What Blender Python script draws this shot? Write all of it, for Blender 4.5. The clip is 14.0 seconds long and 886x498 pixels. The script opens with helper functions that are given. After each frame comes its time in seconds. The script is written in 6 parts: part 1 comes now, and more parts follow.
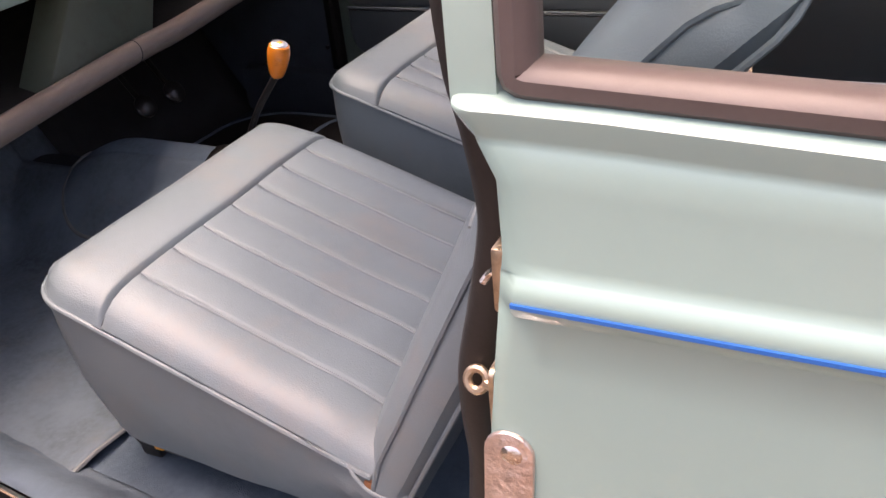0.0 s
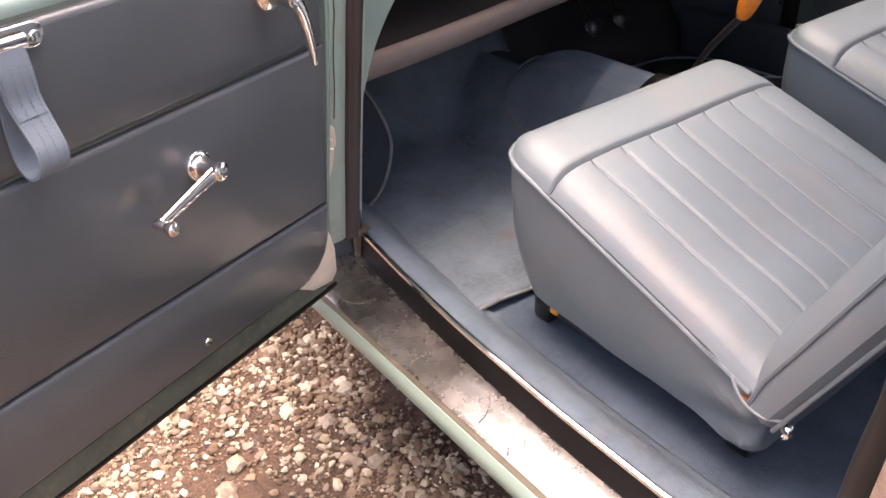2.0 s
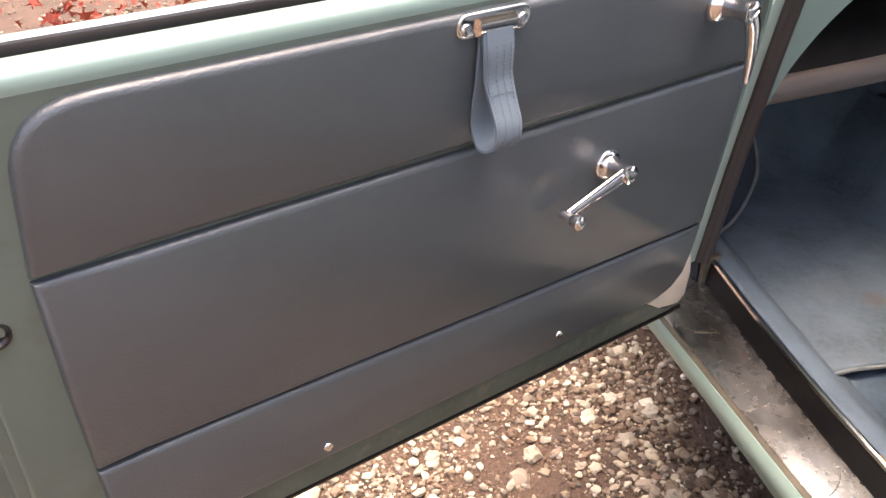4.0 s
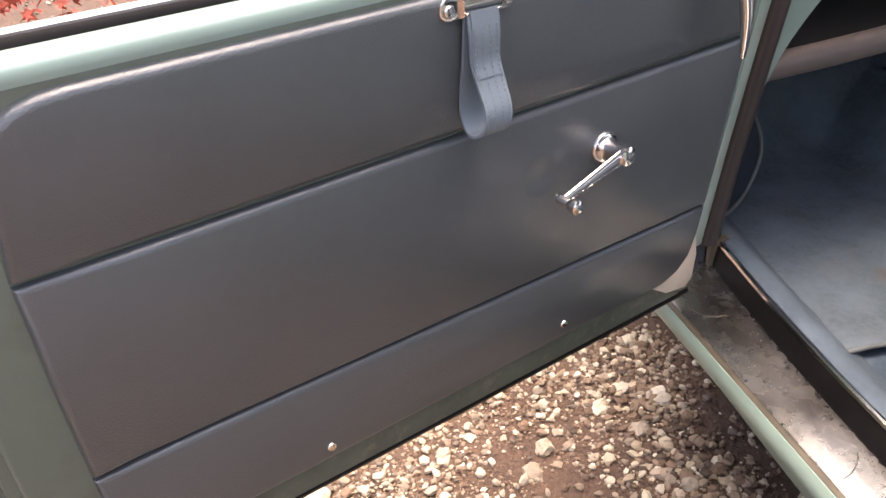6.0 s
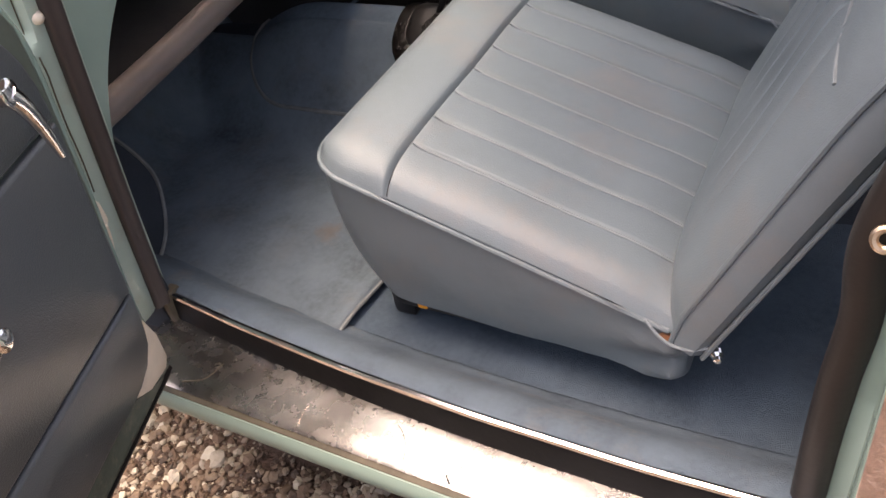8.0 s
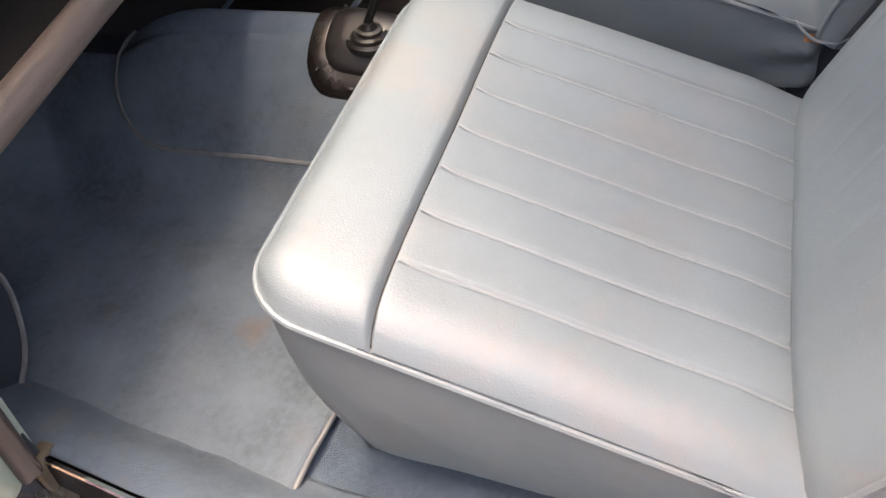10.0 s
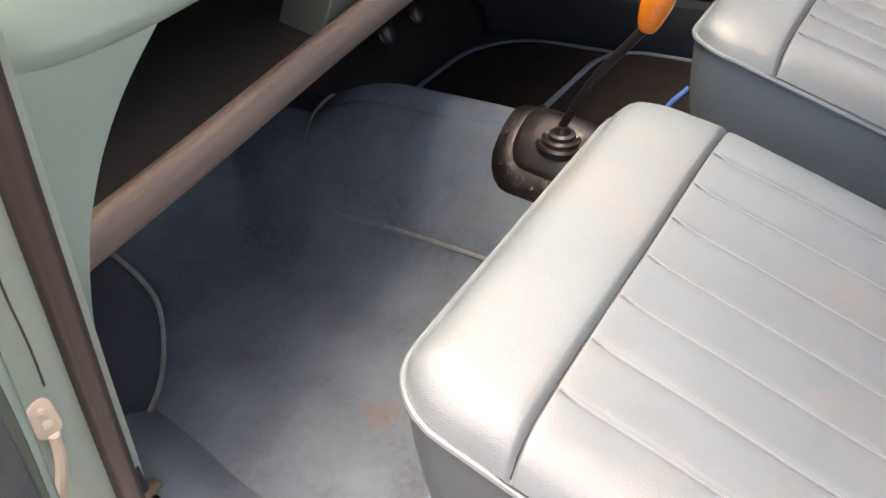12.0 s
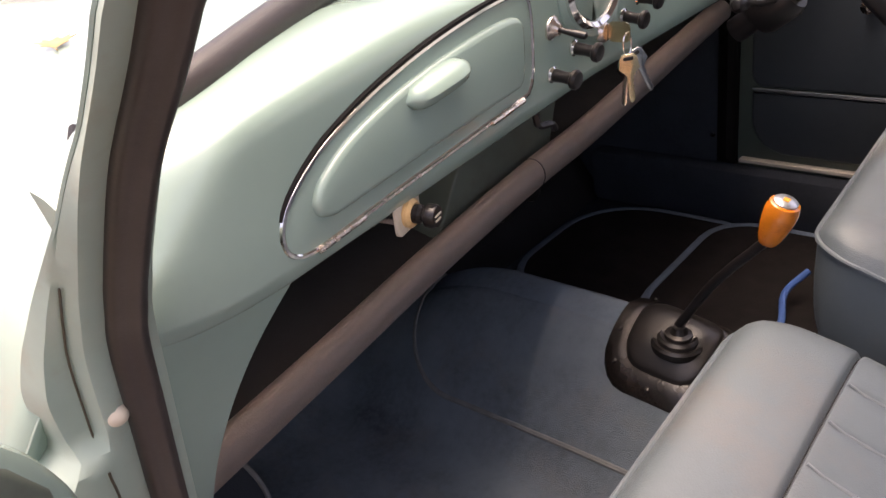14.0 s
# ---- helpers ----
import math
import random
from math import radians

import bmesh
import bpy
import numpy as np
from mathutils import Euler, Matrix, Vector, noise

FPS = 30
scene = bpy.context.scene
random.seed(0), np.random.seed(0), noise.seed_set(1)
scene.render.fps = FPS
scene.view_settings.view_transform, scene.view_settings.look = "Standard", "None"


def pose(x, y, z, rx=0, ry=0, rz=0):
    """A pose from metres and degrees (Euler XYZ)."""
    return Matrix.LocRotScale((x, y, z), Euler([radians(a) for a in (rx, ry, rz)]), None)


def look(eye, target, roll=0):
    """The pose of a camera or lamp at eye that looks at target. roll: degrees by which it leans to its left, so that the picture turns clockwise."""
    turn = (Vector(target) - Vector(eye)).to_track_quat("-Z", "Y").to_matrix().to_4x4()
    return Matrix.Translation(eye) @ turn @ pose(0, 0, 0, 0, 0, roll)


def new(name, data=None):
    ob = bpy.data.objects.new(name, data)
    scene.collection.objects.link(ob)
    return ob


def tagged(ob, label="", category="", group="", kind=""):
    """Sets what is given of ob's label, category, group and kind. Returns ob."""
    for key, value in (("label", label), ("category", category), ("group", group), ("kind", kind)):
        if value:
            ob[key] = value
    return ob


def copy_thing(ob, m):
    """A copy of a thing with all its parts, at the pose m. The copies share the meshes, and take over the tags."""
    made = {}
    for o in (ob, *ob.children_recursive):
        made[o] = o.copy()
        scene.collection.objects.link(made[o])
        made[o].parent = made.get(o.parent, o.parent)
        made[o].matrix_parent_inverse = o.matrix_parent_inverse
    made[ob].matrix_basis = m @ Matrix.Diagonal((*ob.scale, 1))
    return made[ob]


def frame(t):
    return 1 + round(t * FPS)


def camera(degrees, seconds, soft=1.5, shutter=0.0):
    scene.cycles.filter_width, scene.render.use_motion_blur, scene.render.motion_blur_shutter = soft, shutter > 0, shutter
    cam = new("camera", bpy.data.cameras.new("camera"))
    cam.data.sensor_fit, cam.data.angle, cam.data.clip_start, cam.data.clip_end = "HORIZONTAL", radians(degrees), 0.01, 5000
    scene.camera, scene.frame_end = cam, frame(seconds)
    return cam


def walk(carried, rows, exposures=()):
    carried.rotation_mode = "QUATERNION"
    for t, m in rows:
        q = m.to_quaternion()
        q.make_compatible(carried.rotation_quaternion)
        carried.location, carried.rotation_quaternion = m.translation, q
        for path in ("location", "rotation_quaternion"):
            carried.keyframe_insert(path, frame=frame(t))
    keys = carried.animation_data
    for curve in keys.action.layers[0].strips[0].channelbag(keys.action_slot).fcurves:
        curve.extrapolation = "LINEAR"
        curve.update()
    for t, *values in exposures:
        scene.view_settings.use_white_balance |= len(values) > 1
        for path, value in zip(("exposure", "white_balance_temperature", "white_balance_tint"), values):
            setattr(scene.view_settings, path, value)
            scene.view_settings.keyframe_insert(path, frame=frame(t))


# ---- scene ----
cam = camera(57.3, 14.0)
PATH = [
    (0, (1.095, -0.403, 1.026), (0.289, 1.127, 0.021), -5.9),
    (0.5, (1.098, -0.449, 1.061), (0.188, 1.022, 0.059), -9.8),
    (1, (1.036, -0.531, 1.082), (0.096, 0.872, 0.011), -14.6),
    (1.5, (1.044, -0.574, 1.1), (-0.079, 0.701, 0.045), -8.9),
    (2, (1.091, -0.57, 1.04), (-0.307, 0.397, -0.014), -3.0),
    (2.5, (1.079, -0.585, 1.002), (-0.416, 0.152, -0.103), -2.6),
    (3, (1.061, -0.618, 1.015), (-0.518, -0.068, -0.082), -3.4),
    (3.5, (1.028, -0.68, 1.038), (-0.609, -0.237, -0.022), -0.9),
    (3.7, (1.014, -0.693, 1.043), (-0.642, -0.282, -0.001), -0.2),
    (5.8, (1.011, -0.68, 1.023), (-0.671, -0.327, 0.0), -3.2),
    (6, (1.006, -0.676, 1.024), (-0.666, -0.305, -0.009), -3.7),
    (6.5, (1.019, -0.636, 1.009), (-0.556, -0.071, -0.088), -5.1),
    (7, (1.021, -0.573, 1.019), (-0.322, 0.389, -0.108), -6.1),
    (7.5, (0.961, -0.571, 1.068), (-0.102, 0.643, -0.114), -14.3),
    (8, (0.899, -0.503, 1.078), (-0.02, 0.728, -0.202), -13.6),
    (8.2, (0.843, -0.443, 1.066), (-0.124, 0.795, -0.172), -15.7),
    (10.3, (0.638, -0.233, 1.006), (0.021, 1.036, -0.411), -11.3),
    (10.5, (0.646, -0.226, 0.996), (-0.04, 1.045, -0.387), -11.6),
    (11, (0.617, -0.21, 0.999), (-0.217, 1.116, -0.244), -7.9),
    (11.5, (0.603, -0.214, 1.011), (-0.306, 1.08, -0.213), -7.7),
    (12, (0.588, -0.209, 1.006), (-0.385, 1.058, -0.197), -6.7),
    (12.5, (0.587, -0.201, 1.021), (-0.46, 1.086, -0.095), -6.9),
    (13, (0.597, -0.197, 1.044), (-0.522, 1.107, 0.021), -9.0),
    (13.5, (0.604, -0.191, 1.092), (-0.578, 1.099, 0.124), -9.1),
    (14, (0.549, -0.167, 1.098), (-0.687, 1.098, 0.165), -9.3),
]
EXPOSURE = [
    (0, 2.08, 7600, 29), (0.5, 2.22, 7650, 32), (1, 2.20, 7750, 33), (1.5, 2.36, 7700, 34), (2, 2.37, 7650, 28), (2.5, 2.36, 7600, 23), (3, 2.48, 7500, 20), (3.5, 2.34, 7480, 20),
    (6, 2.17, 7350, 21), (6.5, 2.15, 7400, 21), (7.5, 2.02, 7600, 22), (8, 1.88, 7700, 22), (10.3, 2.71, 7900, 22), (11, 2.84, 8000, 22), (11.5, 2.78, 8050, 22),
    (12, 2.70, 8100, 22), (12.5, 2.64, 8000, 24), (13, 2.62, 7900, 25), (13.5, 2.53, 8000, 29), (14, 1.77, 7900, 29)]
walk(cam, [(t, look(eye, target, roll)) for t, eye, target, roll in PATH], EXPOSURE)

# ---- world and light ----
SUN_EL, SUN_ROT = 83.0, 297.0
world = bpy.data.worlds.new("world")
scene.world = world
world.use_nodes = True
wn = world.node_tree.nodes
sky = wn.new("ShaderNodeTexSky")
sky.sky_type, sky.sun_disc = "NISHITA", False
sky.sun_elevation, sky.sun_rotation = radians(SUN_EL), radians(SUN_ROT)
sky.air_density, sky.dust_density, sky.ozone_density = 1.0, 6.0, 0.5
world.node_tree.links.new(sky.outputs[0], wn["Background"].inputs[0])
wn["Background"].inputs[1].default_value = 0.15
sun = new("sun", bpy.data.lights.new("sun", "SUN"))
sun.data.energy, sun.data.angle, sun.data.color = 1.4, radians(70), (1.0, 0.97, 0.93)
sun.matrix_world = look((0, 0, 5), (0.10, -0.05, 5 - 1.0))


# ---- materials ----
STOPS = {   # colours of single stones: small brown ones, pale middling ones, and the largest
    2.0: ((0.0, (0.039, 0.024, 0.015)), (0.3, (0.102, 0.059, 0.034)), (0.55, (0.155, 0.100, 0.060)), (0.75, (0.233, 0.172, 0.113)), (0.9, (0.349, 0.277, 0.185)), (1.0, (0.533, 0.458, 0.328))),
    1.0: ((0.0, (0.053, 0.040, 0.029)), (0.2, (0.160, 0.124, 0.088)), (0.38, (0.228, 0.172, 0.119)), (0.52, (0.145, 0.081, 0.046)), (0.66, (0.281, 0.229, 0.164)), (0.86, (0.388, 0.329, 0.239)), (1.0, (0.621, 0.553, 0.420))),
    -1.0: ((0.0, (0.194, 0.157, 0.118)), (0.22, (0.349, 0.286, 0.206)), (0.36, (0.262, 0.143, 0.088)), (0.45, (0.398, 0.334, 0.239)), (0.65, (0.504, 0.438, 0.323)), (0.8, (0.320, 0.267, 0.197)), (1.0, (0.660, 0.592, 0.454))),
}


def surface(name, base, rough=0.5, metal=0.0, vary=0.12, vscale=5.0, bump=0.15, bscale=120.0, dist=0.002,
            coat=0.0, sheen=0.0, stain=None, stain_scale=3.0, stain_amount=0.35, spec=0.5, voronoi=0.0, island=0.0, spots=(), crease=0.0, dents=()):
    m = bpy.data.materials.new(name)
    m.use_nodes = True
    t = m.node_tree
    b = t.nodes["Principled BSDF"]
    co = t.nodes.new("ShaderNodeTexCoord").outputs["Object"]

    def tex(scale, detail=5.0, rough_=0.6):
        n = t.nodes.new("ShaderNodeTexNoise")
        n.inputs["Scale"].default_value, n.inputs["Detail"].default_value, n.inputs["Roughness"].default_value = scale, detail, rough_
        t.links.new(co, n.inputs["Vector"])
        return n.outputs["Fac"]

    def mix(f, a, c):
        n = t.nodes.new("ShaderNodeMix")
        n.data_type = "RGBA"
        for s, v in ((n.inputs[0], f), (n.inputs[6], a), (n.inputs[7], c)):
            if isinstance(v, (tuple, list)):
                s.default_value = (*v[:3], 1)
            elif isinstance(v, float):
                s.default_value = v
            else:
                t.links.new(v, s)
        return n.outputs[2]

    def ramp(f, lo, hi):
        n = t.nodes.new("ShaderNodeMapRange")
        n.inputs["From Min"].default_value, n.inputs["From Max"].default_value = lo, hi
        t.links.new(f, n.inputs["Value"])
        return n.outputs["Result"]

    big = ramp(tex(vscale), 0.3, 0.7)
    fine = ramp(tex(vscale * 14, 3.0), 0.3, 0.7)
    c = mix(big, tuple(v * (1 - vary) for v in base), tuple(min(v * (1 + vary), 1) for v in base))
    c = mix(fine, c, mix(0.5, c, tuple(v * (1 + vary * 0.8) for v in base)))
    if stain:
        f = ramp(tex(stain_scale, 7.0, 0.7), 0.52, 0.75)
        g = t.nodes.new("ShaderNodeMath")
        g.operation = "MULTIPLY"
        g.inputs[1].default_value = stain_amount
        t.links.new(f, g.inputs[0])
        c = mix(g.outputs[0], c, stain)
    for at_, rad, col, amt in spots:            # patches with a ragged outline, at one place: stains, painted reflections
        vm = t.nodes.new("ShaderNodeVectorMath")
        vm.operation = "DISTANCE"
        vm.inputs[1].default_value = at_
        t.links.new(co, vm.inputs[0])
        nz = t.nodes.new("ShaderNodeMath")
        nz.operation = "MULTIPLY_ADD"
        nz.inputs[1].default_value = rad * 1.4
        t.links.new(tex(1.2 / rad, 4.0), nz.inputs[0])
        t.links.new(vm.outputs["Value"], nz.inputs[2])
        mr = ramp(nz.outputs[0], rad * 1.75, rad * 0.9)
        g = t.nodes.new("ShaderNodeMath")
        g.operation = "MULTIPLY"
        g.inputs[1].default_value = amt
        t.links.new(mr, g.inputs[0])
        c = mix(g.outputs[0], c, col)
    if island:
        src = t.nodes.new("ShaderNodeNewGeometry").outputs["Random Per Island"] if island > 0 else t.nodes.new("ShaderNodeObjectInfo").outputs["Random"]
        cr = t.nodes.new("ShaderNodeValToRGB")
        stops = STOPS[island] if island in STOPS else ((0.0, (0.045, 0.034, 0.027)), (0.25, (0.17, 0.138, 0.110)), (0.45, (0.15, 0.088, 0.056)), (0.66, (0.35, 0.30, 0.24)), (0.80, (0.25, 0.155, 0.095)), (0.9, (0.41, 0.35, 0.275)), (1.0, (0.70, 0.63, 0.52)))
        while len(cr.color_ramp.elements) < len(stops):
            cr.color_ramp.elements.new(0.5)
        for e, (p, col) in zip(cr.color_ramp.elements, stops):
            e.position, e.color = p, (*col, 1)
        t.links.new(src, cr.inputs[0])
        c = mix(0.85, c, cr.outputs[0])
    t.links.new(c, b.inputs["Base Color"])
    r = t.nodes.new("ShaderNodeMapRange")
    r.inputs["To Min"].default_value, r.inputs["To Max"].default_value = max(rough * 0.82, 0.02), min(rough * 1.2, 1)
    t.links.new(tex(vscale * 4), r.inputs["Value"])
    t.links.new(r.outputs[0], b.inputs["Roughness"])
    b.inputs["Metallic"].default_value = metal
    b.inputs["Coat Weight"].default_value, b.inputs["Coat Roughness"].default_value = coat, 0.08
    b.inputs["Sheen Weight"].default_value = sheen
    b.inputs["Specular IOR Level"].default_value = spec
    if bump:
        k = t.nodes.new("ShaderNodeBump")
        k.inputs["Strength"].default_value, k.inputs["Distance"].default_value = bump, dist
        if voronoi:
            v = t.nodes.new("ShaderNodeTexVoronoi")
            v.inputs["Scale"].default_value = voronoi
            t.links.new(co, v.inputs["Vector"])
            high = v.outputs["Distance"]
            extra = [(tex(26.0, 3.0), crease)] if crease else []
            for at_, rad, amt in dents:             # soft knocks in the padding, at one place
                vm = t.nodes.new("ShaderNodeVectorMath")
                vm.operation = "DISTANCE"
                vm.inputs[1].default_value = at_
                t.links.new(co, vm.inputs[0])
                mr = t.nodes.new("ShaderNodeMapRange")
                mr.interpolation_type = "SMOOTHSTEP"
                mr.inputs["From Max"].default_value = rad
                t.links.new(vm.outputs["Value"], mr.inputs["Value"])
                extra.append((mr.outputs[0], amt))
            for h_, amt in extra:
                ma = t.nodes.new("ShaderNodeMath")
                ma.operation = "MULTIPLY_ADD"
                ma.inputs[1].default_value = amt
                t.links.new(h_, ma.inputs[0])
                t.links.new(high, ma.inputs[2])
                high = ma.outputs[0]
            t.links.new(high, k.inputs["Height"])
        else:
            t.links.new(tex(bscale, 4.0), k.inputs["Height"])
        t.links.new(k.outputs[0], b.inputs["Normal"])
    return m


def glass(name, tint=(0.95, 0.98, 0.96), gloss=0.025):
    m = bpy.data.materials.new(name)
    m.use_nodes = True
    t = m.node_tree
    clear, shine, both = t.nodes.new("ShaderNodeBsdfTransparent"), t.nodes.new("ShaderNodeBsdfGlossy"), t.nodes.new("ShaderNodeMixShader")
    clear.inputs["Color"].default_value = (*tint, 1)
    shine.inputs["Roughness"].default_value = 0.02
    both.inputs[0].default_value = gloss
    t.links.new(clear.outputs[0], both.inputs[1])
    t.links.new(shine.outputs[0], both.inputs[2])
    t.links.new(both.outputs[0], t.nodes["Material Output"].inputs["Surface"])
    return m


PAINT = surface("green_paint", (0.268, 0.380, 0.335), 0.24, vary=0.03, bump=0.02, bscale=300, coat=0.6, stain=(0.38, 0.42, 0.36), stain_amount=0.15)
# body green darkened for shade on inner doors and housing, with grime
SHADEPAINT = surface("shade_dark_green_paint", (0.092, 0.118, 0.098), 0.42, vary=0.12, bump=0.1, bscale=60, stain=(0.06, 0.052, 0.038), stain_scale=12, stain_amount=0.5)
GRIME = surface("dark_green_grime", (0.062, 0.078, 0.062), 0.5, vary=0.35, vscale=14, bump=0.35, bscale=80, stain=(0.20, 0.17, 0.13), stain_scale=34, stain_amount=0.7)
SEAMDIRT = surface("olive_brown_grime", (0.075, 0.062, 0.042), 0.6, vary=0.4, vscale=18, bump=0.4, bscale=90, stain=(0.20, 0.16, 0.11), stain_scale=22, stain_amount=0.5)
SILLPAINT = surface("dusty_green_paint", (0.205, 0.282, 0.240), 0.34, vary=0.06, bump=0.05, bscale=80, stain=(0.20, 0.20, 0.15), stain_scale=10, stain_amount=0.4)
WORN = surface("worn_green_paint", (0.34, 0.44, 0.385), 0.3, vary=0.06, bump=0.1, bscale=60, stain=(0.30, 0.23, 0.16), stain_scale=18, stain_amount=0.4)
# plane of the open door: a point, along it, and its normal
DP, DU, DN = Vector((0.186, -0.329, 0.376)), Vector((0.372, -0.928, 0)), Vector((0.928, 0.372, 0))
TRIM = surface("dark_trim_vinyl", (0.059, 0.070, 0.077), 0.33, spec=0.85, vary=0.14, bump=0.26, bscale=420, dist=0.001, voronoi=520, crease=0.45, dents=((tuple(DP + DU * 0.094 + DN * 0.048 + Vector((0, 0, 0.259))), 0.028, 26.0), (tuple(DP + DU * 0.070 + DN * 0.048 + Vector((0, 0, 0.268))), 0.020, -10.0)))
SEAT = surface("grey_blue_vinyl", (0.123, 0.152, 0.167), 0.43, spec=0.5, vary=0.12, vscale=5, bump=0.22, dist=0.001, voronoi=560, crease=0.7, stain=(0.185, 0.163, 0.148), stain_scale=6, stain_amount=0.55, spots=(((0.649, 0.309, 0.455), 0.004, (0.05, 0.045, 0.04), 0.8), ((0.640, 0.335, 0.457), 0.003, (0.05, 0.045, 0.04), 0.8), ((0.60, 0.40, 0.47), 0.0025, (0.06, 0.055, 0.05), 0.7)))
STRAP = surface("blue_grey_leather", (0.135, 0.175, 0.208), 0.5, vary=0.1, bump=0.2, dist=0.001, voronoi=900)
# pale vinyl; on the seat's welts the paleness stands in for highlights
WELT = surface("pale_vinyl_and_highlight", (0.180, 0.203, 0.214), 0.40, vary=0.08, bump=0.05)
CARPET = surface("blue_carpet", (0.150, 0.193, 0.232), 0.95, vary=0.38, vscale=7, bump=1.0, bscale=600, dist=0.004, stain=(0.20, 0.225, 0.245), stain_scale=9, stain_amount=0.5, spec=0.05)
# same carpet as above, darkened for the shade under the seat
REARCARPET = surface("shaded_blue_carpet", (0.100, 0.137, 0.174), 0.95, vary=0.35, vscale=8, bump=1.0, bscale=600, dist=0.004, stain=(0.15, 0.18, 0.21), stain_scale=10, stain_amount=0.4, spec=0.05)
# two spots: the rusty stain, and a wider paler patch beside it
FOOTCARPET = surface("blue_footwell_carpet", (0.152, 0.190, 0.222), 0.95, vary=0.38, vscale=7, bump=1.0, bscale=600, dist=0.004, stain=(0.225, 0.222, 0.215), stain_scale=9, stain_amount=0.5, spec=0.05, spots=(((0.102, 0.265, 0.257), 0.028, (0.23, 0.145, 0.10), 0.55), ((0.05, 0.20, 0.257), 0.05, (0.20, 0.235, 0.26), 0.5)))
# navy carpet; on the tunnel its darkness stands in for shade
DARKCARPET = surface("navy_and_shaded_carpet", (0.056, 0.066, 0.080), 0.95, vary=0.2, vscale=9, bump=1.0, bscale=600, dist=0.004, spec=0.05)
SILLCARPET = surface("dirty_sill_carpet", (0.120, 0.158, 0.194), 0.95, vary=0.3, vscale=9, bump=1.0, bscale=600, dist=0.004, stain=(0.25, 0.215, 0.185), stain_scale=14, stain_amount=0.4, spec=0.05)
EDGING = surface("grey_carpet_edging", (0.17, 0.18, 0.18), 0.85, vary=0.25, vscale=40, bump=0.8, bscale=500, dist=0.002)
BLUEEDGE = surface("blue_mat_edging", (0.04, 0.12, 0.36), 0.7, vary=0.2, vscale=30)
MAT = surface("black_mat", (0.013, 0.011, 0.011), 0.9, vary=0.5, vscale=25, bump=1.0, bscale=500, dist=0.004, stain=(0.040, 0.027, 0.022), stain_scale=75, stain_amount=0.4, spec=0.2)
BLACK = surface("black_board", (0.015, 0.015, 0.017), 0.8, vary=0.2, bump=0.2)
RUBBER = surface("brown_black_rubber", (0.040, 0.031, 0.029), 0.42, vary=0.18, vscale=8, bump=0.12, bscale=160, stain=(0.075, 0.058, 0.052), stain_scale=9)
WINDOWRUB = surface("faded_brown_rubber", (0.085, 0.062, 0.056), 0.5, vary=0.15, vscale=10, bump=0.12, bscale=160, stain=(0.13, 0.10, 0.09), stain_scale=12)
DARKRUB = surface("dark_brown_rubber", (0.019, 0.0155, 0.014), 0.45, spec=0.3, vary=0.25, vscale=10, bump=0.15, bscale=160, stain=(0.045, 0.035, 0.03), stain_scale=14)
BLACKRUB = surface("black_rubber", (0.008, 0.0075, 0.0075), 0.5, spec=0.12, vary=0.3, vscale=12, bump=0.15, bscale=120, stain=(0.03, 0.025, 0.021), stain_scale=18, stain_amount=0.2)
ROLL = surface("grey_padded_vinyl", (0.185, 0.153, 0.136), 0.48, vary=0.12, bump=0.18, dist=0.001, voronoi=520, crease=0.3)
CHROME = surface("chrome", (0.80, 0.77, 0.75), 0.10, metal=1.0, vary=0.04, bump=0.02)
PITTED = surface("worn_chrome", (0.72, 0.62, 0.56), 0.26, metal=1.0, vary=0.15, vscale=30, bump=0.4, bscale=60, dist=0.004)
# the two dark spots stand in for the dark cabin mirrored in front
TREAD = surface("worn_tread_plate", (0.46, 0.445, 0.435), 0.27, metal=0.95, vary=0.14, vscale=9, bump=0.05, bscale=40, stain=(0.12, 0.10, 0.088), stain_scale=11, stain_amount=0.7, spots=(((0.10, -0.05, 0.266), 0.13, (0.075, 0.060, 0.052), 0.75), ((0.33, -0.045, 0.266), 0.085, (0.10, 0.085, 0.076), 0.65)))
ORANGE = surface("orange_lacquered_wood", (0.72, 0.20, 0.018), 0.2, vary=0.12, vscale=20, bump=0.02, coat=0.8, stain=(0.30, 0.07, 0.012), stain_scale=45, stain_amount=0.5)
TAGMAT = surface("orange_plastic", (0.85, 0.33, 0.02), 0.5, vary=0.05)
STEEL = surface("silver_cap", (0.62, 0.62, 0.63), 0.3, metal=0.9, vary=0.05)
AMBER = surface("amber_ring_plastic", (0.72, 0.47, 0.22), 0.35, vary=0.2, vscale=60)
BAKELITE = surface("black_plastic", (0.013, 0.011, 0.011), 0.3, vary=0.2, bump=0.05)
BLUESTRIPE = surface("blue_stripe_paint", (0.012, 0.12, 0.40), 0.4, vary=0.03, bump=0.0)
CREAM = surface("cream_paint", (0.62, 0.56, 0.46), 0.45, vary=0.1, vscale=30, bump=0.2)
FOAM = surface("orange_foam", (0.40, 0.17, 0.08), 0.9, vary=0.3, vscale=60, bump=0.5)
BRASS = surface("brass", (0.68, 0.56, 0.36), 0.25, metal=1.0, vary=0.1, bump=0.1)
LINING = surface("grey_headlining", (0.50, 0.48, 0.45), 0.9, vary=0.08, bump=0.3)
DIRT = surface("red_brown_dirt", (0.084, 0.049, 0.031), 0.95, vary=0.35, vscale=8, bump=1.0, bscale=90, dist=0.012, stain=(0.055, 0.034, 0.022), stain_scale=55, stain_amount=0.75)
STONE = surface("gravel_stone", (0.33, 0.265, 0.205), 0.85, vary=0.2, vscale=60, bump=0.5, bscale=250, dist=0.002, island=1.0)
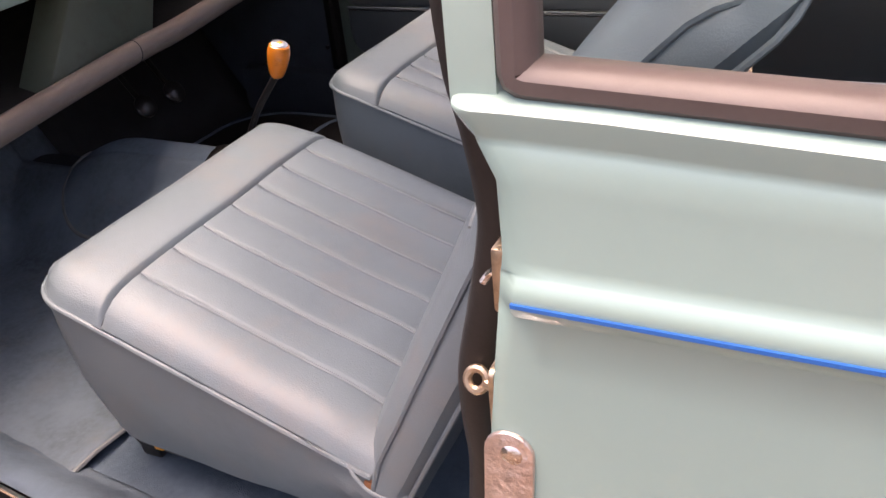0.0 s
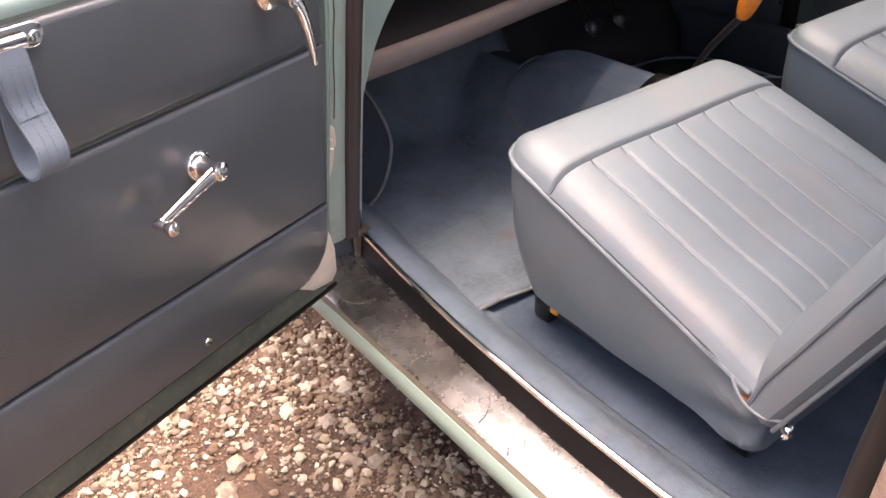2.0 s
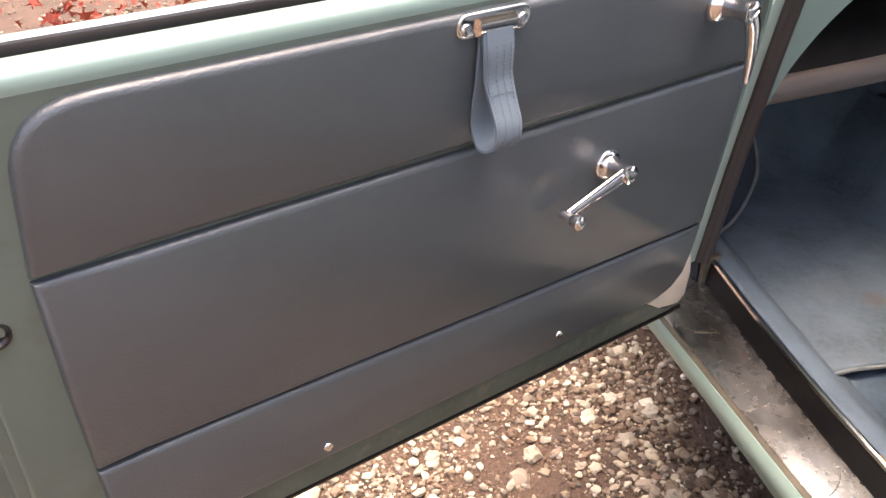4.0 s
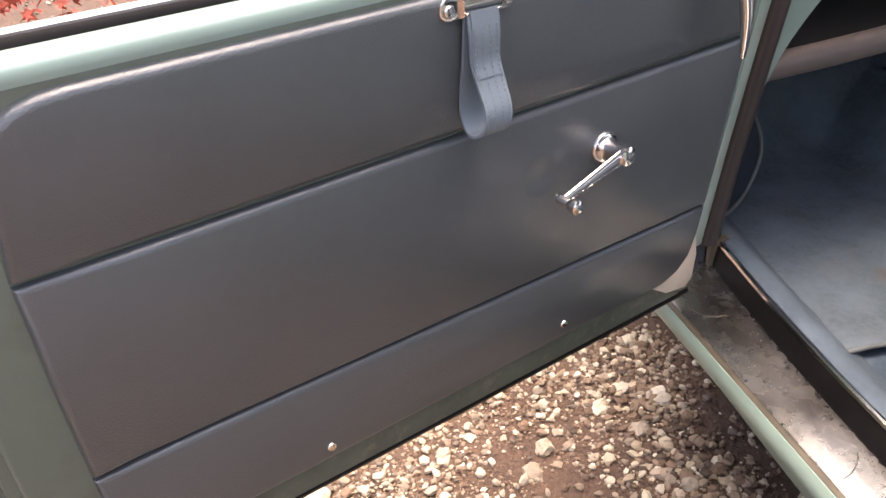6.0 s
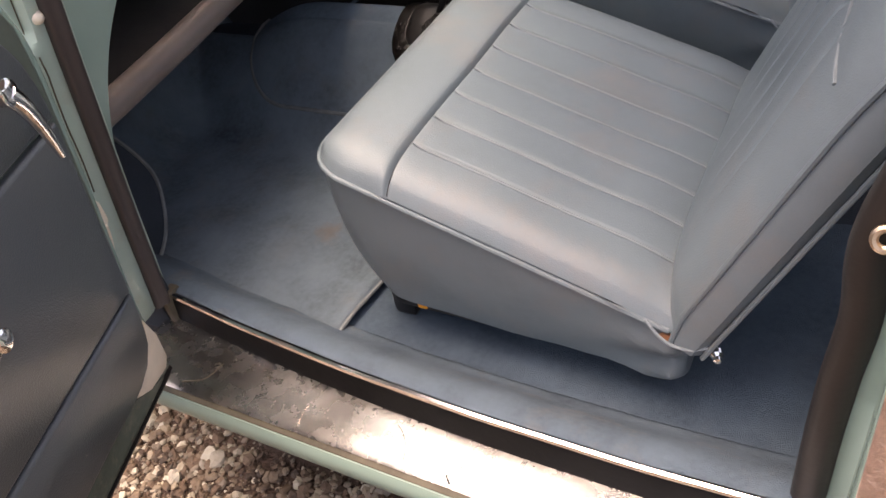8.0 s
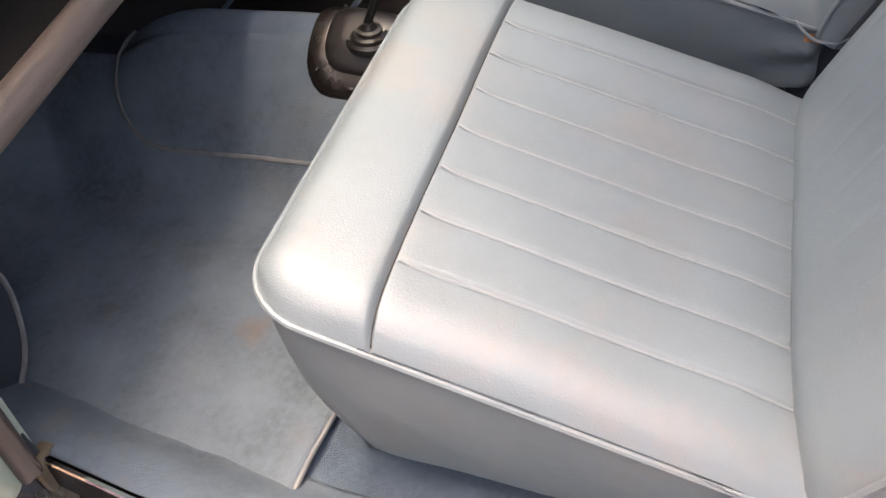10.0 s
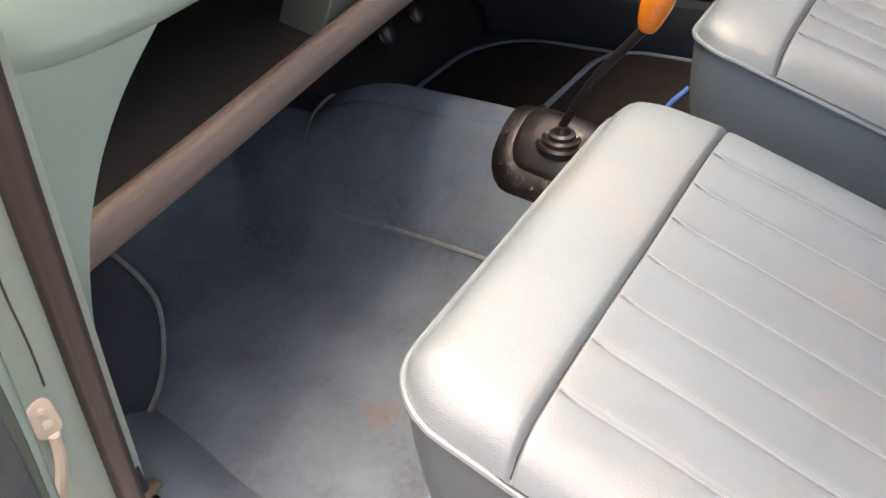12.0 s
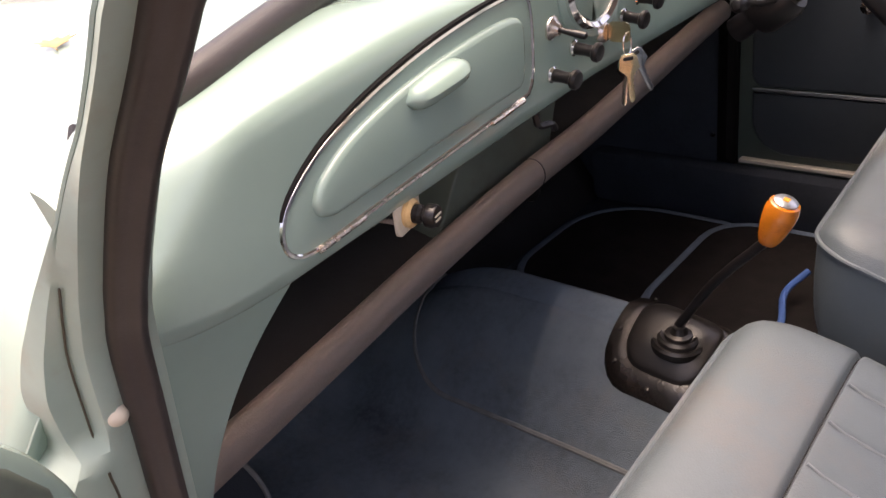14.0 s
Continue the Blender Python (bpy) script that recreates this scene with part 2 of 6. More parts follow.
SMALLSTONE = surface("fine_gravel_stone", (0.20, 0.145, 0.105), 0.9, vary=0.2, vscale=60, bump=0.4, bscale=250, dist=0.002, island=2.0)
STONEOB = surface("gravel_stone_large", (0.40, 0.335, 0.27), 0.85, vary=0.2, vscale=60, bump=0.5, bscale=250, dist=0.002, island=-1.0)
LEAFRED = surface("red_maple_leaf", (0.42, 0.075, 0.045), 0.6, vary=0.4, vscale=6, bump=0.1)
LEAFDRY = surface("dry_leaf", (0.30, 0.22, 0.09), 0.7, vary=0.4, vscale=60, bump=0.3)
BARK = surface("bark", (0.12, 0.09, 0.07), 0.9, vary=0.3, vscale=30, bump=0.8, bscale=60)
GLASS = glass("window_glass", gloss=0.005)
# grey tint added to darken the bright wing behind the quarterlight
DIMPANE = glass("dimming_quarterlight_glass", (0.30, 0.265, 0.275), 0.02)
SCREEN = glass("windscreen_glass", (0.90, 0.93, 0.92))
DIAL = surface("cream_dial", (0.55, 0.52, 0.42), 0.4, vary=0.03)


# ---- building helpers ----
def finish(name, bm, m, parent=None, label="", smooth=True, angle=38):
    me = bpy.data.meshes.new(name)
    bmesh.ops.recalc_face_normals(bm, faces=bm.faces[:])
    bm.to_mesh(me)
    bm.free()
    me.materials.append(m)
    if smooth:
        me.polygons.foreach_set("use_smooth", [True] * len(me.polygons))
        me.set_sharp_from_angle(angle=radians(angle))
    ob = new(name, me)
    if parent:
        ob.parent = parent
    if label:
        ob["label"] = label
    return ob


def part(name, bm, m, parent, label="", **k):
    return finish(name, bm, m, parent, label, **k)


def thing(name, label, category, group="", kind=""):
    return tagged(new(name), label, category, group, kind)


def fixed(name, bm, m, label, category, **k):
    return tagged(finish(name, bm, m, **k), label, category, "", "structure")


def B():
    return bmesh.new()


def box(bm, lo, hi, bevel=0.0, seg=2, m=None):
    r = bmesh.ops.create_cube(bm, size=1.0)
    lo, hi = Vector(lo), Vector(hi)
    for v in r["verts"]:
        v.co = Vector(((lo[i] + hi[i]) / 2 + v.co[i] * (hi[i] - lo[i]) for i in range(3)))
    vs = r["verts"]
    if bevel:
        es = list({e for v in vs for e in v.link_edges})
        vs = list({v for f in bmesh.ops.bevel(bm, geom=es, offset=bevel, segments=seg, affect="EDGES", profile=0.5)["faces"] for v in f.verts} | {v for v in vs if v.is_valid})
    if m is not None:
        for v in vs:
            v.co = m @ v.co
    return bm


def curve(pts, k=6, closed=False):
    p = [Vector(q) for q in pts]
    n, out = len(p), []
    for i in range(n if closed else n - 1):
        a, b = p[i], p[(i + 1) % n]
        z = p[i - 1] if (i or closed) else a * 2 - b
        c = p[(i + 2) % n] if (closed or i + 2 < n) else b * 2 - a
        for j in range(k):
            t = j / k
            out.append(0.5 * (2 * a + (b - z) * t + (2 * z - 5 * a + 4 * b - c) * t * t + (3 * a - z - 3 * b + c) * t ** 3))
    if not closed:
        out.append(p[-1])
    return out


def rings(bm, rr, closed_ring=True, caps=True, closed_path=False):
    vs = [[bm.verts.new(q) for q in r] for r in rr]
    n = len(vs[0])
    for i in range(len(vs) if closed_path else len(vs) - 1):
        a, b = vs[i], vs[(i + 1) % len(vs)]
        for j in range(n if closed_ring else n - 1):
            bm.faces.new((a[j], a[(j + 1) % n], b[(j + 1) % n], b[j]))
    if caps and closed_ring and not closed_path:
        bm.faces.new(vs[0][::-1])
        bm.faces.new(vs[-1])
    return bm


def sweep(bm, path, r, n=10, closed=False, flat=1.0, up=None, profile=None, caps=True):
    """A tube, or a profile of (side, up) points, along a path. r: radius, or one per point."""
    p = [Vector(q) for q in path]
    out, side0 = [], None
    for i, q in enumerate(p):
        a = p[i - 1] if (i or closed) else q
        b = p[(i + 1) % len(p)] if (closed or i + 1 < len(p)) else q
        d = (b - a).normalized()
        if up is not None:
            s = d.cross(Vector(up)).normalized()
        elif side0 is None:
            s = d.orthogonal().normalized()
        else:
            s = (side0 - d * side0.dot(d)).normalized()
        side0 = s
        w = s.cross(d)
        rad = r[i] if isinstance(r, (list, tuple)) else r
        if profile:
            out.append([q + s * (x * rad) + w * (y * rad) for x, y in profile])
        else:
            out.append([q + s * (math.cos(2 * math.pi * j / n) * rad) + w * (math.sin(2 * math.pi * j / n) * rad * flat) for j in range(n)])
    return rings(bm, out, caps=caps, closed_path=closed)


def sheet(bm, fn, nu, nv):
    vs = [[bm.verts.new(fn(i / nu, j / nv)) for j in range(nv + 1)] for i in range(nu + 1)]
    for i in range(nu):
        for j in range(nv):
            bm.faces.new((vs[i][j], vs[i + 1][j], vs[i + 1][j + 1], vs[i][j + 1]))
    return bm


def thicken(ob, t, offset=-1.0):
    s = ob.modifiers.new("solid", "SOLIDIFY")
    s.thickness, s.offset = t, offset
    return ob


def lathe(bm, prof, m=Matrix(), n=20):
    rr = [[m @ Vector((r * math.cos(2 * math.pi * j / n), r * math.sin(2 * math.pi * j / n), h)) for j in range(n)] for r, h in prof]
    return rings(bm, rr)


def axis(at, d):
    return Matrix.Translation(at) @ Vector(d).to_track_quat("Z", "Y").to_matrix().to_4x4()


def slab(bm, outline, place, t0, t1, bev=0.004):
    """A flat piece with a rounded rim. outline: closed 2D points; place(a, b, depth) gives the world point."""
    o = [Vector((a, b)) for a, b in outline]
    n = len(o)
    area = sum(o[i].x * o[(i + 1) % n].y - o[(i + 1) % n].x * o[i].y for i in range(n))
    sg = 1 if area > 0 else -1

    def inset(d):
        q = []
        for i in range(n):
            e1, e2 = (o[i] - o[i - 1]).normalized(), (o[(i + 1) % n] - o[i]).normalized()
            nn = Vector((-(e1.y + e2.y), e1.x + e2.x)) * sg
            q.append(o[i] + nn.normalized() * d if nn.length > 1e-6 else o[i])
        return q

    steps = [(0, t0), (0, t1 - bev)] + [(bev * (1 - math.cos(a)), t1 - bev + bev * math.sin(a)) for a in (0.5, 1.0, 1.5)]
    rr = [[place(q.x, q.y, h) for q in inset(d)] for d, h in steps]
    rings(bm, rr, caps=True)
    return bm


def rounded(a0, a1, b0, b1, r, n=5):
    rs = r if isinstance(r, (tuple, list)) else (r,) * 4
    out = []
    for (ca, cb, s), q in zip(((a1, b1, 0), (a0, b1, 1), (a0, b0, 2), (a1, b0, 3)), rs):
        x, y = ca + (-q if s in (0, 3) else q), cb + (-q if s in (0, 1) else q)
        out += [(x + q * math.cos(math.pi / 2 * (s + j / n)), y + q * math.sin(math.pi / 2 * (s + j / n))) for j in range(n + 1)]
    return out


def screw(parent, at, d, r=0.005, m=None):
    b = lathe(B(), [(r, 0), (r, 0.001), (r * 0.8, 0.0025), (r * 0.35, 0.003)], axis(at, d), 12)
    return part("screw", b, m or CHROME, parent)


# ---- ground ----
def ground_z(x, y):
    return 0.012 * noise.noise(Vector((x * 2.1, y * 2.1, 0.3))) + 0.006 * noise.noise(Vector((x * 7, y * 7, 4)))


def ground_point(u, v):
    f = lambda s: math.copysign(abs(2 * s - 1) ** 3.0, 2 * s - 1)
    x, y = 0.2 + 900 * f(u), -0.4 + 900 * f(v)
    near = math.exp(-(x * x + y * y) / 60)
    return (x, y, ground_z(x, y) * near)


ground = fixed("ground", sheet(B(), ground_point, 150, 150), DIRT, "reddish brown dirt ground strewn with loose gravel", "ground")


def stone_mesh(seed, bm=None, size=1.0, at=Vector(), spin=None, sub=1):
    bm = bm or B()
    r = bmesh.ops.create_icosphere(bm, subdivisions=sub, radius=1.0)
    rnd = random.Random(seed)
    s = Vector((1.0, rnd.uniform(0.65, 0.95), rnd.uniform(0.45, 0.7)))
    off = Vector((seed * 3.7, seed * 1.3, 0))
    for v in r["verts"]:
        k = 1 + 0.50 * noise.noise(v.co * 1.3 + off)
        if sub > 1:                               # broken facets
            k = min(k, 0.93 / max(0.3, abs(v.co.x * 0.8 + v.co.y * 0.5)), 0.9 / max(0.3, abs(v.co.y * 0.85 - v.co.z * 0.4 + 0.2)))
        q = Vector((v.co.x * s.x, v.co.y * s.y, v.co.z * s.z)) * k * size
        v.co = (spin @ q if spin else q) + at
    return bm


STONES = []
for i in range(9):
    bm = stone_mesh(i + 1, sub=2)
    me = bpy.data.meshes.new("stone")
    bm.to_mesh(me)
    bm.free()
    me.materials.append(STONEOB)
    STONES.append(me)

rs = random.Random(7)


def patch(x, y):
    # how far a place lies inside the thickly strewn stretch beside the car, 0 to 1
    d = math.hypot((x + 0.05) / 1.25, (y + 0.65) / 1.35) + 0.12 * noise.noise(Vector((x * 2.5, y * 2.5, 5)))
    return max(0, min(1, (1.0 - d) / 0.45))


def scatter(n, lo, hi, x0, x1, y0, y1, bias):
    out = []
    while len(out) < n:
        x, y = rs.uniform(x0, x1), rs.uniform(y0, y1)
        if rs.random() > min(1, patch(x, y) + (0.0 if x0 < -0.8 else 1.0)):
            continue
        d = 0.5 + 0.5 * noise.noise(Vector((x * 4.5, y * 4.5, 9))) + 0.35 * noise.noise(Vector((x * 15, y * 15, 2)))
        if rs.random() < d * bias:
            s = lo + (hi - lo) * rs.random() ** 2.6
            out.append((x, y, s))
    return out


def loose_gravel(name, items, stuff, label):
    verts, faces = [], []
    base = []
    for k in range(12):
        bm = stone_mesh(40 + k)
        bm.verts.ensure_lookup_table()
        base.append(([v.co.copy() for v in bm.verts], [[v.index for v in f.verts] for f in bm.faces]))
        bm.free()
    for x, y, s in items:
        vs, fs = base[rs.randrange(12)]
        m = Euler((rs.uniform(-0.5, 0.5), rs.uniform(-0.5, 0.5), rs.uniform(0, 6.28))).to_matrix()
        p = Vector((x, y, ground_z(x, y) + s * 0.46))
        o = len(verts)
        verts += [p + m @ v * s for v in vs]
        faces += [[o + i for i in f] for f in fs]
    me = bpy.data.meshes.new(name)
    me.from_pydata(verts, [], faces)
    me.materials.append(stuff)
    return tagged(new(name, me), label, "gravel", "", "stuff")


def fine_grit(name, items):
    # tiny eight-sided chips between the stones
    verts, faces = [], []
    tri = [(0, 2, 4), (2, 1, 4), (1, 3, 4), (3, 0, 4), (2, 0, 5), (1, 2, 5), (3, 1, 5), (0, 3, 5)]
    for x, y, s in items:
        a = rs.uniform(0, 6.28)
        c, d = math.cos(a) * s, math.sin(a) * s
        k, z = rs.uniform(0.55, 0.95), ground_z(x, y) + s * 0.15
        h = s * rs.uniform(0.4, 0.8)
        o = len(verts)
        verts += [(x + c, y + d, z), (x - c, y - d, z), (x - d * k, y + c * k, z), (x + d * k, y - c * k, z), (x + c * 0.2, y, z + h), (x, y, z - h)]
        faces += [(o + i, o + j, o + l) for i, j, l in tri]
    me = bpy.data.meshes.new(name)
    me.from_pydata(verts, [], faces)
    me.materials.append(SMALLSTONE)
    return tagged(new(name, me), "fine brown and grey grit between the stones", "gravel", "", "stuff")


# ---- car floor, sill and tunnel ----
YC = 0.68          # centre line of the car
FLOOR = 0.25


def floor_pan():
    bm = B()
    box(bm, (-0.62, -0.02, 0.17), (2.1, 1.38, 0.236), 0.004)
    return fixed("floor_pan", bm, BLACK, "dark metal floor pan of the car", "floor")


floor_pan()


def carpet_floor():
    # rear piece, and the front mat whose rear edge curls up by the seat
    def rear(u, v):
        x, y = 0.16 + 1.75 * u, 0.052 + 0.49 * v
        return (x, y, FLOOR + 0.002 * noise.noise(Vector((x * 9, y * 9, 0))))
    ob = fixed("floor_carpet", sheet(B(), rear, 60, 24), REARCARPET, "faded blue carpet on the floor under the front seat, darkened for shade", "carpet")
    thicken(ob, 0.008)

    def front(u, v):
        y = 0.052 + 0.612 * v
        edge = 0.252 + 0.015 * v
        x = -0.60 + (edge + 0.60) * u
        z = FLOOR + 0.007 + 0.003 * noise.noise(Vector((x * 8, y * 8, 3)))
        z += 0.011 * max(0, (u - 0.93) / 0.07) ** 2 * (0.4 + 0.6 * math.exp(-((v - 0.10) / 0.08) ** 2))
        ramp = 0.262 + 1.545 * (-0.40 - x)             # runs up over the toe board
        d = max(0, 0.09 - abs(ramp - z)) / 0.09
        return (x, y, max(max(z, ramp) + 0.0225 * d * d, tunnel_z(x, y) + 0.004))
    ob = fixed("front_floor_carpet", sheet(B(), front, 90, 54), FOOTCARPET, "faded blue footwell carpet with a rusty stain", "carpet")
    thicken(ob, 0.006)
    bm = sweep(B(), [front(1, v / 20) for v in range(21)], 0.0035, 6)
    part("edging", bm, EDGING, ob, "grey overlocked edge")


def sill_bow(x):
    # the kick strip swings outwards towards the middle of the doorway
    return 0.107 * (min(x, 0.95) - 0.63) ** 2 - 0.022


def sill_parts():
    X0, X1 = -0.035, 0.935
    def run(name, prof, m, label, closed=True, x0=X0, x1=X1, n=24):
        rr = []
        for i in range(n + 1):
            x = x0 + (x1 - x0) * i / n
            rr.append([(x, y + sill_bow(x) * min(1, max(0, (y + 0.090) / 0.070)), z) for y, z in prof])
        return fixed(name, rings(B(), rr, closed_ring=closed), m, label, "car sill")
    run("sill_panel", [(-0.055, 0.15), (-0.082, 0.200), (-0.104, 0.222), (-0.1125, 0.2325), (-0.1135, 0.242), (-0.1110, 0.2510), (-0.105, 0.2568), (-0.098, 0.2565), (-0.04, 0.15)], SILLPAINT, "pale green painted outer sill with a rounded shoulder", x1=2.2, n=40)
    run("sill_seam", [(-0.1030, 0.2525), (-0.1028, 0.2578), (-0.1010, 0.2590), (-0.0980, 0.2592), (-0.0960, 0.2608), (-0.093, 0.253)], SEAMDIRT, "rusty brown edge between sill and tread plate")
    run("tread_plate", [(-0.096, 0.250), (-0.096, 0.2615), (-0.088, 0.2645), (-0.05, 0.2655), (-0.02, 0.2660), (-0.0065, 0.2672), (-0.0065, 0.250)], TREAD, "scuffed dull metal door tread plate with grime, front darkened as a reflection")
    tp = bpy.data.objects["tread_plate"]
    scratch = lambda pts, m, r: part("scratch", sweep(B(), curve([(x, y + sill_bow(x) * (y + 0.09) / 0.07, 0.2650 + (y + 0.08) * 0.016) for x, y in pts], 5), r, 5), m, tp)
    scratch([(0.291, -0.090), (0.289, -0.076), (0.287, -0.060), (0.288, -0.05)], PITTED, 0.0003)
    scratch([(0.452, -0.084), (0.446, -0.06), (0.432, -0.035), (0.420, -0.024)], BLACKRUB, 0.0006)
    scratch([(0.520, -0.092), (0.512, -0.078), (0.524, -0.062), (0.516, -0.046), (0.507, -0.03)], TREAD, 0.0016)
    scratch([(0.08, -0.085), (0.11, -0.07), (0.12, -0.04)], SEAMDIRT, 0.0012)
    run("sill_rubber", [(-0.0090, 0.262), (-0.0085, 0.270), (-0.0050, 0.296), (-0.0030, 0.305), (0.008, 0.306), (0.012, 0.262)], BLACKRUB, "black rubber kick strip along the door sill")
    ob = fixed("sill_trim", sweep(B(), [(X0 + 0.02 + (X1 - X0 - 0.03) * i / 30, 0.001 + sill_bow(X0 + 0.02 + (X1 - X0 - 0.03) * i / 30) + 0.0004 * math.sin(i), 0.3085) for i in range(31)], 0.0052, 8), CHROME, "polished chrome trim strip along the door sill", "car sill")
    cap = box(B(), (X0 + 0.004, 0.006, 0.262), (X0 + 0.022, 0.040, 0.316), 0.003)
    part("end_cap", cap, SEAMDIRT, ob, "rusty end cap")

    def band(u, v):
        x = X0 - 0.15 + (X1 - X0 + 0.18) * u
        prof = [(0.006, 0.308), (0.012, 0.3115), (0.022, 0.3115), (0.036, 0.308), (0.052, 0.298), (0.070, 0.280), (0.086, 0.264), (0.102, 0.2565)]
        f = v * 7
        i = min(int(f), 6)
        a, b = prof[i], prof[i + 1]
        y, z = a[0] + (b[0] - a[0]) * (f - i), a[1] + (b[1] - a[1]) * (f - i)
        return (x, y + sill_bow(x) + 0.0015 * noise.noise(Vector((x * 14, v * 3, 0))), z + 0.0012 * noise.noise(Vector((x * 22, v * 5, 7))))
    ob = fixed("sill_carpet", sheet(B(), band, 100, 21), SILLCARPET, "worn blue carpet strip over the inner sill", "carpet")
    thicken(ob, 0.004)


def tunnel_z(x, y):
    d = min(1.0, abs(y - YC - 0.02) / 0.25)
    k = min(1, max(0, (0.75 - x) / 0.75))
    nose = 1 - 0.30 * min(1, max(0, (-0.14 - x) / 0.18)) ** 2      # rounds off towards the toe board
    return 0.252 + 0.188 * nose * (0.5 + 0.5 * math.cos(math.pi * d)) * (0.25 + 0.75 * k * k * (3 - 2 * k))


def tunnel():
    def cover(u, v):
        x, y = -0.55 + 2.3 * u, YC - 0.25 + 0.5 * v
        return (x, y, tunnel_z(x, y) - 0.008)
    fixed("gearbox_tunnel", sheet(B(), cover, 60, 36), DARKCARPET, "blue carpeted transmission tunnel, darkened for shade", "tunnel")

    # the carpet piece over the tunnel, with rounded corners and a grey bound edge
    def edge_y(x):
        # lower edge on the passenger's side
        t = max(0, min(1, (-0.173 - x) / 0.14))
        return 0.533 + 0.135 * (1 - math.sqrt(max(0, 1 - t * t)))

    def piece(u, v):
        x = -0.312 + 1.05 * u
        y0 = edge_y(x)
        y1 = YC + 0.03
        y = y0 + (y1 - y0) * v
        return (x, y, tunnel_z(x, y) + 0.009)
    ob = fixed("tunnel_carpet", sheet(B(), piece, 90, 24), CARPET, "blue carpet piece with a grey bound edge over the tunnel", "carpet")
    thicken(ob, 0.008)
    path = [piece(0, 1), piece(0, 0.6), piece(0, 0.2)] + [piece(i / 80, 0) for i in range(0, 80)]
    path = [(x, y, z + 0.001) for x, y, z in path]
    part("edging", sweep(B(), path, 0.0048, 7), EDGING, ob, "grey braided edging")


def bulkhead():
    bm = B()
    box(bm, (-0.66, -0.02, 0.17), (-0.60, 1.38, 0.86), 0.004)
    fixed("bulkhead", bm, BLACK, "black bulkhead behind the footwells", "bulkhead")

    def toe(u, v):
        return (-0.40 - 0.22 * u, -0.01 + 0.76 * v, 0.240 + 0.34 * u)

    def far_toe(u, v):
        return (-0.40 - 0.22 * u, 0.75 + 0.62 * v, 0.240 + 0.34 * u)
    # the far half is black in place of the deep shade there
    thicken(fixed("far_toe_board", sheet(B(), far_toe, 4, 12), BLACK, "toe board in the driver's footwell, blackened for shade", "bulkhead"), 0.01)
    thicken(fixed("toe_board", sheet(B(), toe, 4, 20), FOOTCARPET, "blue carpeted toe board in the footwell", "bulkhead"), 0.01)


def wheel_arch():
    # carpeted inner wheel arch that bulges into the footwell
    out = curve([(0.03, 0.255, -0.12), (0.085, 0.262, -0.125), (0.15, 0.285, -0.145), (0.19, 0.325, -0.165), (0.205, 0.375, -0.175), (0.195, 0.43, -0.19), (0.165, 0.49, -0.20), (0.11, 0.54, -0.21), (0.03, 0.56, -0.215)], 5)
    rim = [(p.z, p.x, p.y) for p in out]
    bm = B()
    rr = []
    for k in range(7):
        f = k / 6
        rr.append([(x - 0.02 * (1 - f) ** 2 + 0.012 * f * (1 - f) * 4 * 0.5 - 0.02 * (1 - (1 - f)), 0.03 + (y - 0.03) * f, 0.40 + (z - 0.40) * f) for x, y, z in rim])
    rr.append([(x - 0.05, y + 0.002, z) for x, y, z in rim])
    rr.append([(x - 0.40, y + 0.012, z) for x, y, z in rim])
    rings(bm, rr, closed_ring=False)
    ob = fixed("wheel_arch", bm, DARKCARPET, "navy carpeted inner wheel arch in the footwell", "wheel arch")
    part("edging", sweep(B(), [(x - 0.018, y, z) for x, y, z in rim], 0.0036, 7), EDGING, ob, "grey braided edging")
    bm = B()
    box(bm, (-0.62, 0.006, 0.17), (-0.02, 0.028, 0.80), 0.003)
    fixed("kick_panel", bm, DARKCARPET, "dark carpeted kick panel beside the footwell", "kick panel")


carpet_floor()
sill_parts()
tunnel()
bulkhead()
wheel_arch()


# ---- front pillar, seal and dash ----
A_LINE = [(-0.020, 0.312), (-0.002, 0.40), (0.018, 0.50), (0.060, 0.69), (0.080, 0.775), (0.096, 0.84), (0.113, 0.873), (0.133, 0.905), (0.186, 0.976), (0.250, 1.043), (0.34, 1.15), (0.425, 1.27), (0.485, 1.37)]


